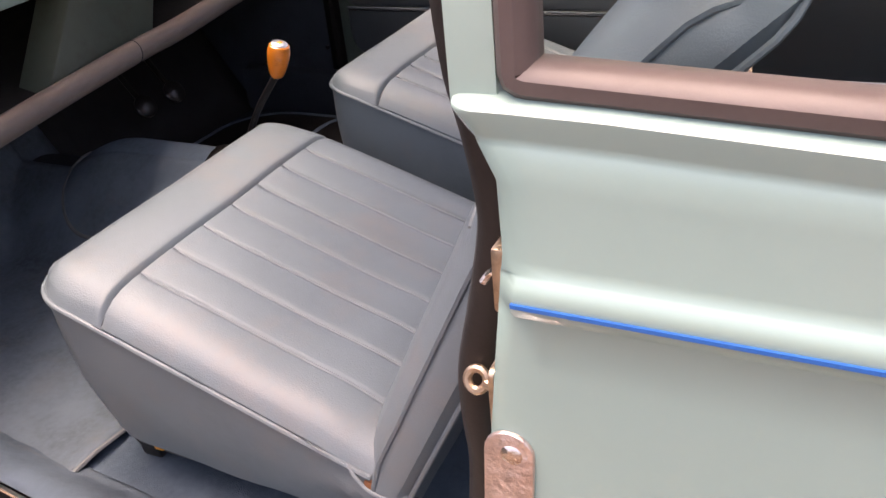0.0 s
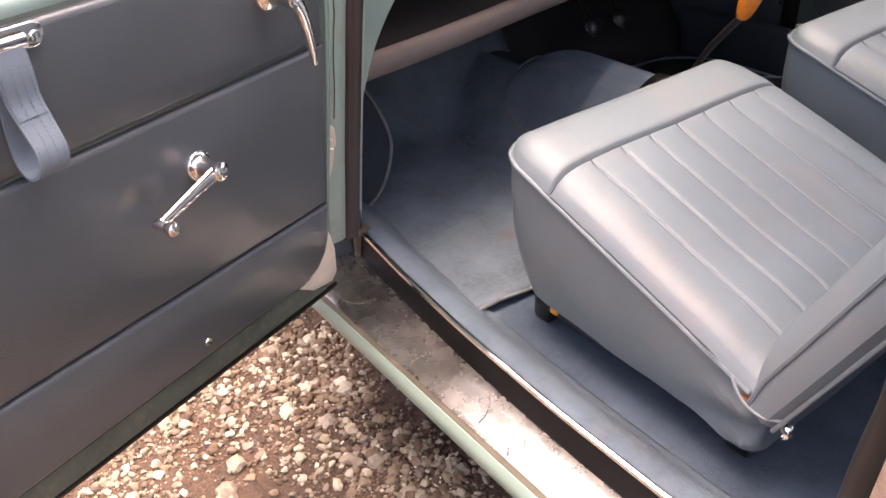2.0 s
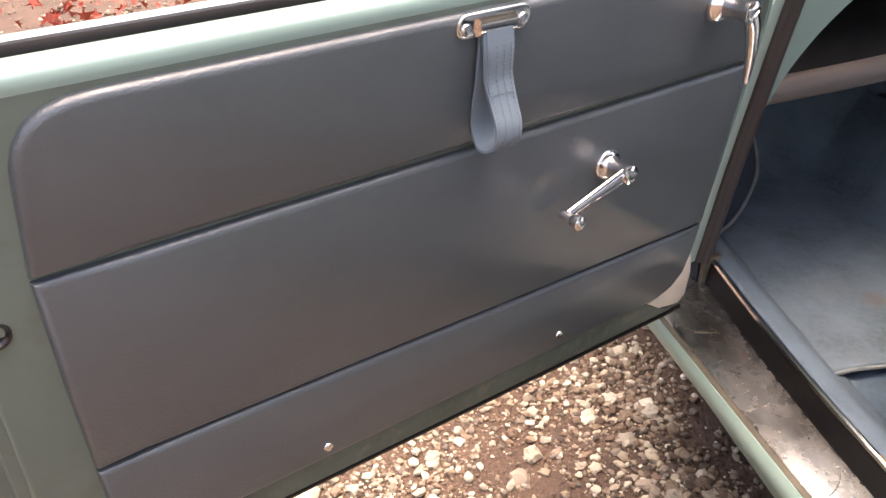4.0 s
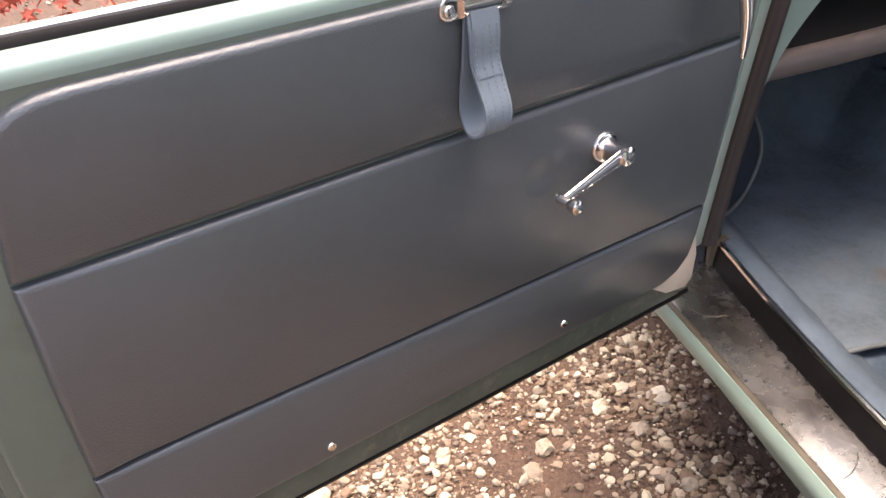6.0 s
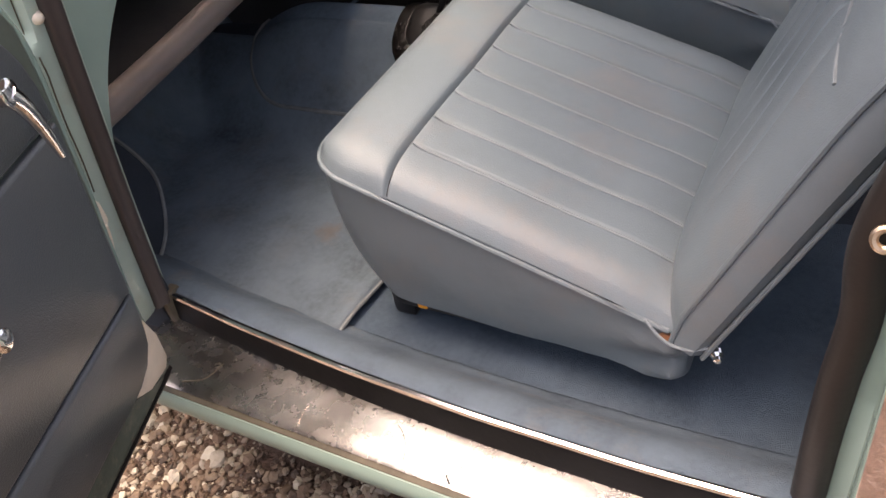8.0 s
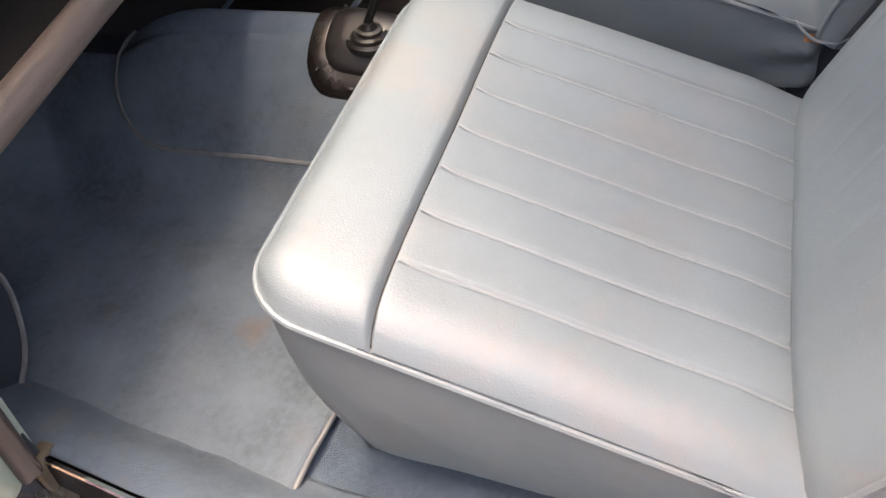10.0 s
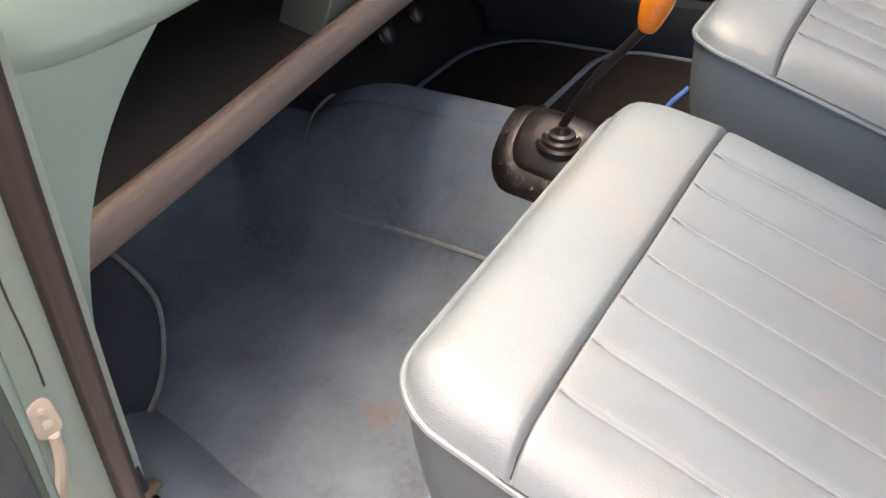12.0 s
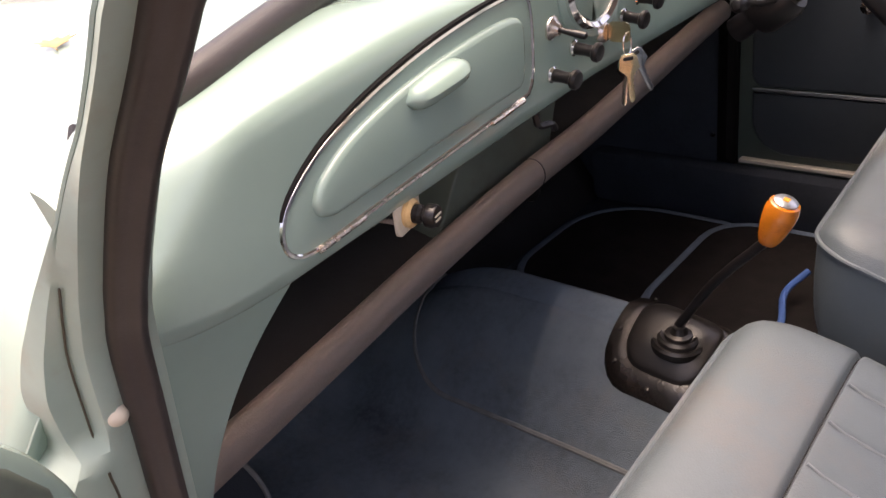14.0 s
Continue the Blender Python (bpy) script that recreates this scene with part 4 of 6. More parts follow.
    for x in (0.322, 0.69):
        for y in (0.158, 0.545):
            bm = B()
            box(bm, (x - 0.018, y - 0.012, 0.2515), (x + 0.018, y + 0.012, 0.335), 0.005)
            part("foot", bm, BAKELITE, s, "black steel foot")
    # adjuster tag and torn corner with foam
    bm = B()
    box(bm, (0.370, 0.117, 0.308), (0.386, 0.124, 0.332), 0.003)
    part("adjuster_tag", bm, TAGMAT, s, "bright orange plastic tag")

    # backrest, leaning back from the rear of the cushion
    base, d, nrm = Vector((0.738, 0, 0.395)), Vector((0.435, 0, 0.900)).normalized(), Vector((-0.900, 0, 0.435)).normalized()
    L, W0, W1 = 0.62, 0.086, 0.609
    ym, hw = (W0 + W1) / 2, (W1 - W0) / 2
    fr = sorted({round(q, 5) for p in PLEATS for q in (p - 0.006, p - 0.003, p, p + 0.003, p + 0.006)} | {round(W0 + (W1 - W0) * i / 30, 5) for i in range(31)})

    def spine(u):
        # leans further back above the middle
        return base + d * u - nrm * (0.73 * max(0, u - 0.30) ** 2)

    def head(v):
        # height of the seam below the plain headroll, as a share of the backrest
        return 0.575 - 0.05 * abs(v) ** 3

    def back_front(u, y):
        v = (y - ym) / hw
        e = max(0, 1 - abs(v) ** 5)
        h = 0.018 + 0.036 * e ** 0.6
        uu = u / L
        h *= min(1, 0.55 + uu * 6)
        top_ = max(0, (uu - 0.90) / 0.10)
        h -= 0.05 * top_ ** 2.2
        if 0.12 < y < 0.57 and 0.10 < uu < head(v):
            q = min(PLEATS, key=lambda p: abs(p - y))
            h -= 0.0026 * math.exp(-((y - q) / 0.003) ** 2) * min(1, (uu - 0.10) / 0.3)
        h -= 0.0045 * math.exp(-((uu - head(v)) / 0.009) ** 2) * e
        h += 0.002 * noise.noise(Vector((u * 8, y * 8, 3)))
        return h

    us = [L * i / 44 for i in range(45)]
    rr = []
    for u in us:
        uu = u / L
        shrink = 1 - 0.06 * max(0, (uu - 0.88) / 0.12) ** 2
        f = [spine(u) + nrm * back_front(u, y) + Vector((0, ym + (y - ym) * shrink, 0)) for y in fr]
        dep = -0.026 + 0.02 * max(0, (uu - 0.92) / 0.08) ** 2
        bk = [spine(u) + nrm * dep + Vector((0, ym + (y - ym) * (shrink * 0.985), 0)) for y in fr[:0:-4] + [fr[0]]]
        side = lambda y, n: spine(u) + nrm * n + Vector((0, ym + (y - ym) * shrink, 0))
        rr.append(f + [side(W1 + 0.006, 0.006), side(W1 + 0.006, -0.014)] + bk + [side(W0 - 0.006, -0.014), side(W0 - 0.006, 0.006)])
    backrest = part("backrest", rings(B(), rr), SEAT, s)
    hs = [-0.90 + 1.80 * i / 40 for i in range(41)]
    part("head_welt", sweep(B(), [spine(L * head(v)) + nrm * (back_front(L * head(v), ym + hw * v) + 0.001) + Vector((0, ym + hw * v, 0)) for v in hs], 0.0018, 6), WELT, backrest, "welt below the headroll, paled for its highlight")
    for y in (W0 - 0.001, W1 + 0.001):
        for n0, m, r in ((0.018, WELT, 0.0036), (-0.026, WELT, 0.0030)):
            path = [spine(u) + nrm * (min(n0, back_front(u, W0)) if n0 > 0 else n0 + 0.02 * max(0, (u / L - 0.92) / 0.08) ** 2) + Vector((0, ym + (y - ym) * (1 - 0.06 * max(0, (u / L - 0.88) / 0.12) ** 2), 0)) for u in us]
            part("piping", sweep(B(), path, r, 7), SEAT, backrest)
    bm = B()
    box(bm, (0.712, 0.088, 0.388), (0.740, 0.112, 0.403), 0.005)
    part("foam", bm, FOAM, s, "crumbling orange foam in a torn corner")
    part("hinge_bolt", lathe(B(), [(0.007, 0.0), (0.007, 0.006), (0.004, 0.009), (0.004, 0.014), (0.001, 0.015)], axis((0.775, 0.092, 0.392), (0.3, -1, 0)), 12), CHROME, s, "chrome hinge bolt")
    part("torn_welt", sweep(B(), curve([(0.700, 0.086, 0.424), (0.712, 0.081, 0.412), (0.728, 0.079, 0.401), (0.750, 0.081, 0.397), (0.768, 0.086, 0.402)], 5), 0.0021, 7), WELT, s, "torn piping hanging loose at the corner")
    # the whole seat stands slightly askew on its runners
    for ob in s.children_recursive:
        for v in (ob.data.vertices if ob.type == "MESH" else ()):
            v.co.x -= (0.026 + 0.013 * min(1, max(0, (0.39 - v.co.x) / 0.11))) * (v.co.y - 0.12)
    return s


passenger_seat = seat()
copy_thing(passenger_seat, pose(-0.006, 0.664, 0.014))


# ---- gear lever ----
def gear_lever():
    g = thing("gear_lever", "black gear lever with a rubber boot and orange wooden knob", "gear lever")
    c = Vector((0.128, YC - 0.006, 0.413))
    m = Matrix.Translation(c) @ pose(0, 0, 0, 0, 4, 0)
    o = rounded(0.050, 0.212, 0.597, 0.752, 0.046)
    o = [(x - 0.10 * max(0, 0.64 - y), y) for x, y in o]
    dense = []
    for p, q in zip(o, o[1:] + o[:1]):
        n = max(1, int(math.dist(p, q) / 0.012))
        dense += [(p[0] + (q[0] - p[0]) * i / n, p[1] + (q[1] - p[1]) * i / n) for i in range(n)]
    cx, cy = 0.128, 0.676
    def hoop(f, h):
        ox, oy = 0.012 * (1 - f), -0.004 * (1 - f)
        return [(cx + ox + (x - cx) * f, cy + oy + (y - cy) * f, tunnel_z(cx + (x - cx) * f, cy + (y - cy) * f) + h) for x, y in dense]
    plate = part("boot_plate", rings(B(), [hoop(f, h) for f, h in ((1.0, 0.006), (1.0, 0.0135), (0.985, 0.0155), (0.86, 0.0165), (0.72, 0.017))]), PITTED_DARK, g, "worn glossy black steel boot plate")
    boot = part("rubber_boot", rings(B(), [hoop(f, h) for f, h in ((0.70, 0.012), (0.69, 0.0195), (0.66, 0.0215), (0.60, 0.0225), (0.52, 0.024), (0.43, 0.026), (0.34, 0.0265), (0.2, 0.0265))]), BOOT, g, "dusty black rubber boot with ribbed rings")
    part("boot_ring", lathe(B(), [(0.036, 0.034), (0.0365, 0.043), (0.033, 0.0465), (0.0285, 0.045), (0.0275, 0.050), (0.0235, 0.053), (0.019, 0.0515), (0.018, 0.056), (0.012, 0.058), (0.008, 0.066)], Matrix.Translation((0.011, -0.008, -0.017)) @ m, 28), BOOT, boot)
    for x, y in ((0.070, 0.620), (0.061, 0.655), (0.070, 0.745), (0.125, 0.606), (0.185, 0.615), (0.195, 0.750)):
        screw(plate, (x, y, tunnel_z(x, y) + 0.0165), (0, -0.5 if y < 0.68 else 0.5, 1), 0.0042, PITTED_DARK)
    foot, head = Vector((0.140, 0.671, 0.460)), Vector((0.256, 0.662, 0.622))
    mid = foot.lerp(head, 0.5) + Vector((-0.006, 0, 0.004))
    part("lever", sweep(B(), curve([foot, mid, head], 8), 0.0062, 10), BAKELITE, g)
    ax = axis(head - Vector((0.002, 0, 0.006)), (0.33, 0, 1.0))
    part("knob", lathe(B(), [(0.008, 0.0), (0.0118, 0.003), (0.0146, 0.012), (0.0174, 0.026), (0.0193, 0.041), (0.0190, 0.050), (0.0168, 0.0570), (0.0145, 0.0585)], ax, 26), ORANGE, g, "orange lacquered wooden knob")
    part("knob_cap", lathe(B(), [(0.0138, 0.057), (0.0138, 0.060), (0.012, 0.0615), (0.002, 0.062)], ax, 22), STEEL, g, "silver cap with a small orange emblem")
    part("emblem", box(B(), (-0.004, -0.0035, 0.0618), (0.004, 0.0035, 0.0627), 0.0, m=ax), TAGMAT, g)


PITTED_DARK = surface("worn_black_steel", (0.012, 0.010, 0.009), 0.22, metal=0.0, vary=0.4, vscale=20, bump=0.35, bscale=60, stain=(0.05, 0.035, 0.028), stain_scale=25, stain_amount=0.35)
BOOT = surface("dusty_black_rubber", (0.012, 0.0105, 0.010), 0.34, vary=0.25, vscale=16, bump=0.15, bscale=90, stain=(0.06, 0.050, 0.045), stain_scale=18, stain_amount=0.25)
gear_lever()


# ---- passenger door, standing open ----


def D(u, z, n=0.0):
    return DP + DU * u + DN * (n + 0.15 * (z - 0.376)) + Vector((0, 0, z - 0.376))


def door():
    d = thing("passenger_door", "open pale green car door with dark grey-blue vinyl trim", "car door")
    plane = lambda a, b, h: D(a, b, h)
    # inner panel, in the body green darkened for shade
    o = [(0.655, 0.870), (-0.165, 0.870), (-0.198, 0.876), (-0.220, 0.852), (-0.238, 0.820), (-0.246, 0.75), (-0.250, 0.60), (-0.249, 0.42), (-0.262, 0.347), (-0.270, 0.297), (-0.24, 0.300), (0.62, 0.322), (0.648, 0.335), (0.655, 0.36)]
    part("inner_panel", slab(B(), o, plane, -0.03, 0.0, 0.006), SHADEPAINT, d, "pale green inner door panel, its paint darkened for shade")
    # cream corner: bare paint, coloured brighter for the light falling there
    corner = [(-0.176, 0.3415), (-0.198, 0.3455), (-0.219, 0.3555), (-0.236, 0.372), (-0.243, 0.392), (-0.246, 0.412), (-0.262, 0.37), (-0.267, 0.322), (-0.256, 0.309), (-0.21, 0.318)]
    part("bare_corner", slab(B(), corner, plane, -0.001, 0.0022, 0.001), CREAM, d, "cream patch of bare paint at the lower corner, brightened for the light on it")
    # bottom rubber lip and rear step
    part("bottom_seal", sweep(B(), [D(u, 0.2950 + 0.0255 * (u + 0.26) / 0.88, -0.006) for u in [-0.268 + 0.9 * i / 24 for i in range(25)]], 0.0085, 8), BLACKRUB, d, "grimy black rubber seal along the door's lower edge")
    low_e = [(0.60, 0.358), (-0.150, 0.3455), (-0.172, 0.343), (-0.21, 0.3185), (-0.245, 0.3055), (-0.24, 0.3015), (0.60, 0.3225)]
    part("lower_edge", slab(B(), low_e, plane, -0.001, 0.0018, 0.001), GRIME, d, "grimy dark green lower edge of the door")
    # outer skin
    def skin(u, v):
        a = -0.245 + 0.938 * u
        z = 0.275 + (0.603 - 1.7 * max(0, -0.125 - a)) * v
        bul = 0.055 + 0.035 * math.sin(math.pi * min(1, v * 0.9 + 0.1))
        return D(a, z, -bul)
    ob = part("outer_skin", sheet(B(), skin, 30, 16), PAINT, d)
    thicken(ob, 0.003)
    rr = [[D(0.650, z, -0.004), D(0.664, z, -0.008), D(0.668, z, -0.036), D(0.690, z, -0.042), D(0.692, z, -0.085), D(0.650, z, -0.085)] for z in [0.32 + 0.57 * i / 10 for i in range(11)]]
    part("rear_edge", rings(B(), rr), SHADEPAINT, d, "green painted rear edge of the door, darkened for shade")
    # rounded front edge, from the waist down to the sill
    fe = curve([(-0.186, 0.886, 0), (-0.198, 0.872, 0), (-0.213, 0.852, 0), (-0.228, 0.828, 0), (-0.241, 0.795, 0), (-0.246, 0.755, 0), (-0.247, 0.70, 0), (-0.248, 0.60, 0), (-0.246, 0.45, 0), (-0.248, 0.40, 0), (-0.254, 0.345, 0), (-0.256, 0.305, 0)], 5)
    rr = []
    for i, p in enumerate(fe):
        q = fe[min(i + 1, len(fe) - 1)] - fe[max(i - 1, 0)]
        out = Vector((q.y, -q.x, 0)).normalized()
        if out.x > 0 and out.y <= 0.01:
            out = -out
        rr.append([D(p.x + out.x * e, p.y + out.y * e, n) for e, n in ((0.0, -0.003), (0.008, -0.004), (0.014, -0.008), (0.017, -0.016), (0.015, -0.025), (0.008, -0.032), (0.0, -0.034))])
    part("front_edge", rings(B(), rr), PAINT, d)
    # latch in the rear edge
    m = axis(D(0.640, 0.680, -0.001), DN)
    part("latch", lathe(B(), [(0.013, -0.004), (0.013, 0.002), (0.010, 0.003), (0.008, 0.0005), (0.001, 0.0005)], m, 16), PITTED_DARK, d, "worn chrome door latch")
    # padded trim in three bands
    def band(outline, bev=0.009):
        return slab(B(), outline, plane, -0.002, 0.0095, bev)
    top = [(0.606, 0.7225)] + [(0.6005, 0.79), (0.5985, 0.812), (0.593, 0.829), (0.584, 0.842), (0.571, 0.851), (0.554, 0.856), (0.532, 0.8575)] + [(0.45 - 0.06 * i, 0.8575) for i in range(10)] + [(-0.148, 0.8575), (-0.160, 0.8565), (-0.170, 0.852), (-0.180, 0.844), (-0.194, 0.829), (-0.207, 0.811), (-0.217, 0.792), (-0.224, 0.770), (-0.2285, 0.745), (-0.229, 0.7225)] + [(-0.2 + 0.08 * i, 0.7225) for i in range(10)]
    part("trim_panel", band(top), TRIM, d, "dark grey-blue upper trim panel")
    mid = [(0.606, 0.7185), (0.604, 0.60), (0.600, 0.4985)] + [(0.56 - 0.08 * i, 0.4985 - 0.0028 * i) for i in range(10)] + [(-0.2385, 0.4725), (-0.236, 0.58), (-0.230, 0.7185)] + [(-0.2 + 0.08 * i, 0.7185) for i in range(10)]
    part("trim_panel", band(mid), TRIM, d, "dark grey-blue middle trim panel")
    low = [(0.600, 0.4945), (0.597, 0.42), (0.590, 0.362)] + [(0.55 - 0.08 * i, 0.3605 - 0.0012 * i) for i in range(9)] + [(-0.150, 0.3480), (-0.185, 0.3485), (-0.215, 0.3600), (-0.234, 0.383), (-0.2395, 0.42), (-0.2385, 0.4685)] + [(-0.2 + 0.08 * i, 0.4700 + 0.0028 * i) for i in range(10)]
    t3 = part("trim_panel", band(low), TRIM, d, "dark grey-blue lower trim panel")
    for p in (0.018, 0.368):
        screw(t3, D(p, 0.381, 0.0095), DN, 0.006)
    # waist shoulder and window seal
    us = [0.66 - 0.852 * i / 20 for i in range(21)]
    sec = [(0.859, -0.0010), (0.866, 0.0012), (0.8735, 0.0006), (0.8780, -0.0030), (0.8800, -0.0090), (0.8805, -0.017), (0.8805, -0.029), (0.86, -0.032)]
    part("waist_rail", rings(B(), [[D(u, z, n) for z, n in sec] for u in us]), PAINT, d)
    sec = [(0.879, -0.025), (0.884, -0.0265), (0.8875, -0.030), (0.8880, -0.036), (0.886, -0.042), (0.875, -0.043)]
    part("window_seal", rings(B(), [[D(u, z, n) for z, n in sec] for u in us]), BLACKRUB, d, "black rubber window seal")
    part("outer_waist_trim", sweep(B(), [D(u, 0.8785, -0.052) for u in us], 0.0098, 10), PAINT, d)
    # window frame; the pane is wound down
    fr = [D(0.655, 0.90, -0.035), D(0.645, 1.10, -0.035), D(0.60, 1.29, -0.035), D(0.50, 1.345, -0.035), D(0.25, 1.365, -0.035), D(0.16, 1.34, -0.035), D(0.02, 1.17, -0.035), D(-0.135, 0.975, -0.035), D(-0.197, 0.880, -0.035)]
    part("window_frame", sweep(B(), curve(fr, 5), 1.0, up=tuple(DN), profile=[(-0.012, -0.012), (0.012, -0.012), (0.012, 0.012), (-0.012, 0.012)]), PAINT, d)
    # quarterlight: pane tinted to dim the view, brown rubber and its two pivot pins over a cream strip
    pane = [(0.02, 0.884), (-0.188, 0.884), (-0.140, 0.962), (0.02, 1.155)]
    q = part("quarterlight_pane", slab(B(), pane, plane, -0.037, -0.033, 0.001), DIMPANE, d, "quarterlight pane tinted grey to dim the view behind it")
    q.visible_shadow = False
    part("quarterlight_rubber", sweep(B(), curve([D(u, z, -0.026) for u, z in ((0.03, 0.900), (-0.035, 0.899), (-0.062, 0.902), (-0.088, 0.912), (-0.102, 0.930), (-0.080, 0.99), (0.0, 1.09))], 5), 0.0075, 8), WINDOWRUB, d, "brown rubber frame of the quarterlight")
    for u in (-0.044, -0.078):
        part("pivot_pin", lathe(B(), [(0.0055, 0.0), (0.006, 0.004), (0.0045, 0.009), (0.001, 0.010)], axis(D(u, 0.884, -0.020), (0, 0, 1)), 12), PITTED, d)
    part("waist_strip", sweep(B(), [D(u, 0.8815, -0.012) for u in [0.02 - 0.21 * i / 10 for i in range(11)]], 0.0026, 8), CREAM, d, "cream trim strip along the waist")
    # window winder
    w0, w1 = (0.002, 0.642), (0.096, 0.620)
    crank = part("window_winder", lathe(B(), [(0.0190, 0.0), (0.0190, 0.002), (0.0175, 0.0045), (0.014, 0.0055), (0.0120, 0.008), (0.0105, 0.013), (0.0098, 0.028), (0.0112, 0.032), (0.011, 0.038), (0.006, 0.0415), (0.001, 0.042)], axis(D(*w0, 0.0095), DN), 32), CHROME, d, "chrome window winder handle")
    rr = []
    for k in range(11):
        f = k / 10
        c = D(w0[0] + (w1[0] - w0[0]) * f, w0[1] + (w1[1] - w0[1]) * f, 0.041 + 0.007 * f)
        wid, th = 0.0095 - 0.0042 * f, 0.0048 - 0.0012 * f
        dirv = (D(*w1) - D(*w0)).normalized()
        sd = dirv.cross(DN).normalized()
        rr.append([c + sd * (wid * math.cos(a)) + DN * (th * math.sin(a)) for a in [6.283 * j / 12 for j in range(12)]])
    part("arm", rings(B(), rr), CHROME, crank)
    part("grip", lathe(B(), [(0.0058, -0.006), (0.0062, 0.002), (0.0050, 0.009), (0.0072, 0.012), (0.0083, 0.017), (0.0078, 0.022), (0.005, 0.0245), (0.001, 0.025)], axis(D(*w1, 0.048), DN), 18), CHROME, crank)
    # door handle
    h0 = (-0.122, 0.809)
    hd = part("door_handle", lathe(B(), [(0.0195, 0.0), (0.020, 0.003), (0.0165, 0.010), (0.0112, 0.014), (0.0095, 0.024), (0.0098, 0.034), (0.012, 0.037), (0.012, 0.046), (0.008, 0.049), (0.001, 0.0495)], axis(D(*h0, 0.0095), DN), 24), CHROME, d, "curved chrome door release handle")
    pts = curve([D(-0.122, 0.809, 0.051), D(-0.133, 0.793, 0.052), D(-0.145, 0.769, 0.051), D(-0.156, 0.743, 0.049), D(-0.166, 0.717, 0.046)], 5)
    rads = [0.0098 * (1 - 0.62 * (i / (len(pts) - 1)) ** 1.2) for i in range(len(pts))]
    part("lever", sweep(B(), pts, rads, 12), CHROME, hd)
    # check pull strap on a chrome plate
    br = part("strap_plate", slab(B(), rounded(0.158, 0.240, 0.835, 0.858, 0.0105), lambda a, b, h: D(a, b, h + 0.0095), 0, 0.004, 0.002), CHROME, d, "chrome strap plate with two screws")
    bm = B()
    sec = lambda a: [(0.836, 0.013), (0.837, 0.018), (0.840, 0.0205), (0.849, 0.0205), (0.852, 0.018), (0.853, 0.013)]
    rr = [[D(a, z, n) for z, n in sec(a)] for a in (0.1795, 0.182, 0.217, 0.2195)]
    part("plate_cover", rings(bm, rr), CHROME, br)
    for a in (0.168, 0.231):
        screw(br, D(a, 0.8445, 0.0135), DN, 0.0058)
    loop = curve([(0.1995, 0.842, 0.018), (0.1990, 0.820, 0.023), (0.1980, 0.797, 0.025), (0.1965, 0.775, 0.035), (0.1960, 0.754, 0.046), (0.1970, 0.738, 0.047), (0.1985, 0.729, 0.038), (0.1995, 0.730, 0.026), (0.1995, 0.745, 0.0155), (0.1995, 0.768, 0.0130), (0.1995, 0.79, 0.0150), (0.1995, 0.815, 0.0150), (0.1995, 0.838, 0.0150)], 5)
    rr = []
    for i, p in enumerate(loop):
        c = D(p.x, p.y, p.z)
        a, b = loop[max(i - 1, 0)], loop[min(i + 1, len(loop) - 1)]
        t = (D(b.x, b.y, b.z) - D(a.x, a.y, a.z)).normalized()
        side = (DU - t * DU.dot(t)).normalized()
        w = side.cross(t).normalized()
        hwid = 0.0172 - 0.0022 * min(1, max(0, (0.84 - p.y) / 0.08))
        rr.append([c + side * (hwid * x) + w * (0.0014 * y) for x, y in ((-1, -1), (1, -1), (1.02, 0), (1, 1), (-1, 1), (-1.02, 0))])
    strap = part("pull_strap", rings(B(), rr), STRAP, d, "grey-blue leather pull strap with stitching")
    tail = [p for p in loop[:14] if p.y > 0.780]
    rr = [[D(p.x + 0.0145 * x, p.y, p.z + 0.0016 + 0.0012 * y) for x, y in ((-1, -1), (1, -1), (1, 1), (-1, 1))] for p in tail]
    part("sewn_tail", rings(B(), rr), STRAP, strap, "doubled strap end sewn down")
    front = [p for p in loop if p.y < 0.832][:26]
    for off in (-0.0120, -0.0042, 0.0042, 0.0120):
        for p, q in list(zip(front, front[1:]))[::1]:
            for f0, f1 in ((0.1, 0.55),):
                a, b = p.lerp(q, f0), p.lerp(q, f1)
                if a.z > 0.019 or a.y > 0.80:
                    part("stitch", sweep(B(), [D(a.x + off, a.y, a.z + (0.0034 if a.y > 0.781 else 0.0018)), D(b.x + off, b.y, b.z + (0.0034 if a.y > 0.781 else 0.0018))], 0.0007, 4), WELT, strap)


door()


DULLBRASS = surface("dull_brass_metal", (0.46, 0.35, 0.25), 0.36, metal=0.9, vary=0.3, vscale=60, bump=0.3, bscale=120, stain=(0.16, 0.11, 0.08), stain_scale=80, stain_amount=0.6)
COPPER = surface("hammered_copper_metal", (0.66, 0.53, 0.475), 0.36, metal=0.9, vary=0.25, vscale=45, bump=0.55, bscale=95, dist=0.006, stain=(0.24, 0.155, 0.125), stain_scale=70, stain_amount=0.6)


# ---- rear quarter panel, rear pillar and its window ----
B_LINE = [(0.906, 0.920), (0.910, 0.880), (0.917, 0.850), (0.924, 0.806), (0.924, 0.774), (0.912, 0.712), (0.902, 0.666), (0.900, 0.629), (0.903, 0.573), (0.897, 0.50), (0.893, 0.42), (0.890, 0.312)]
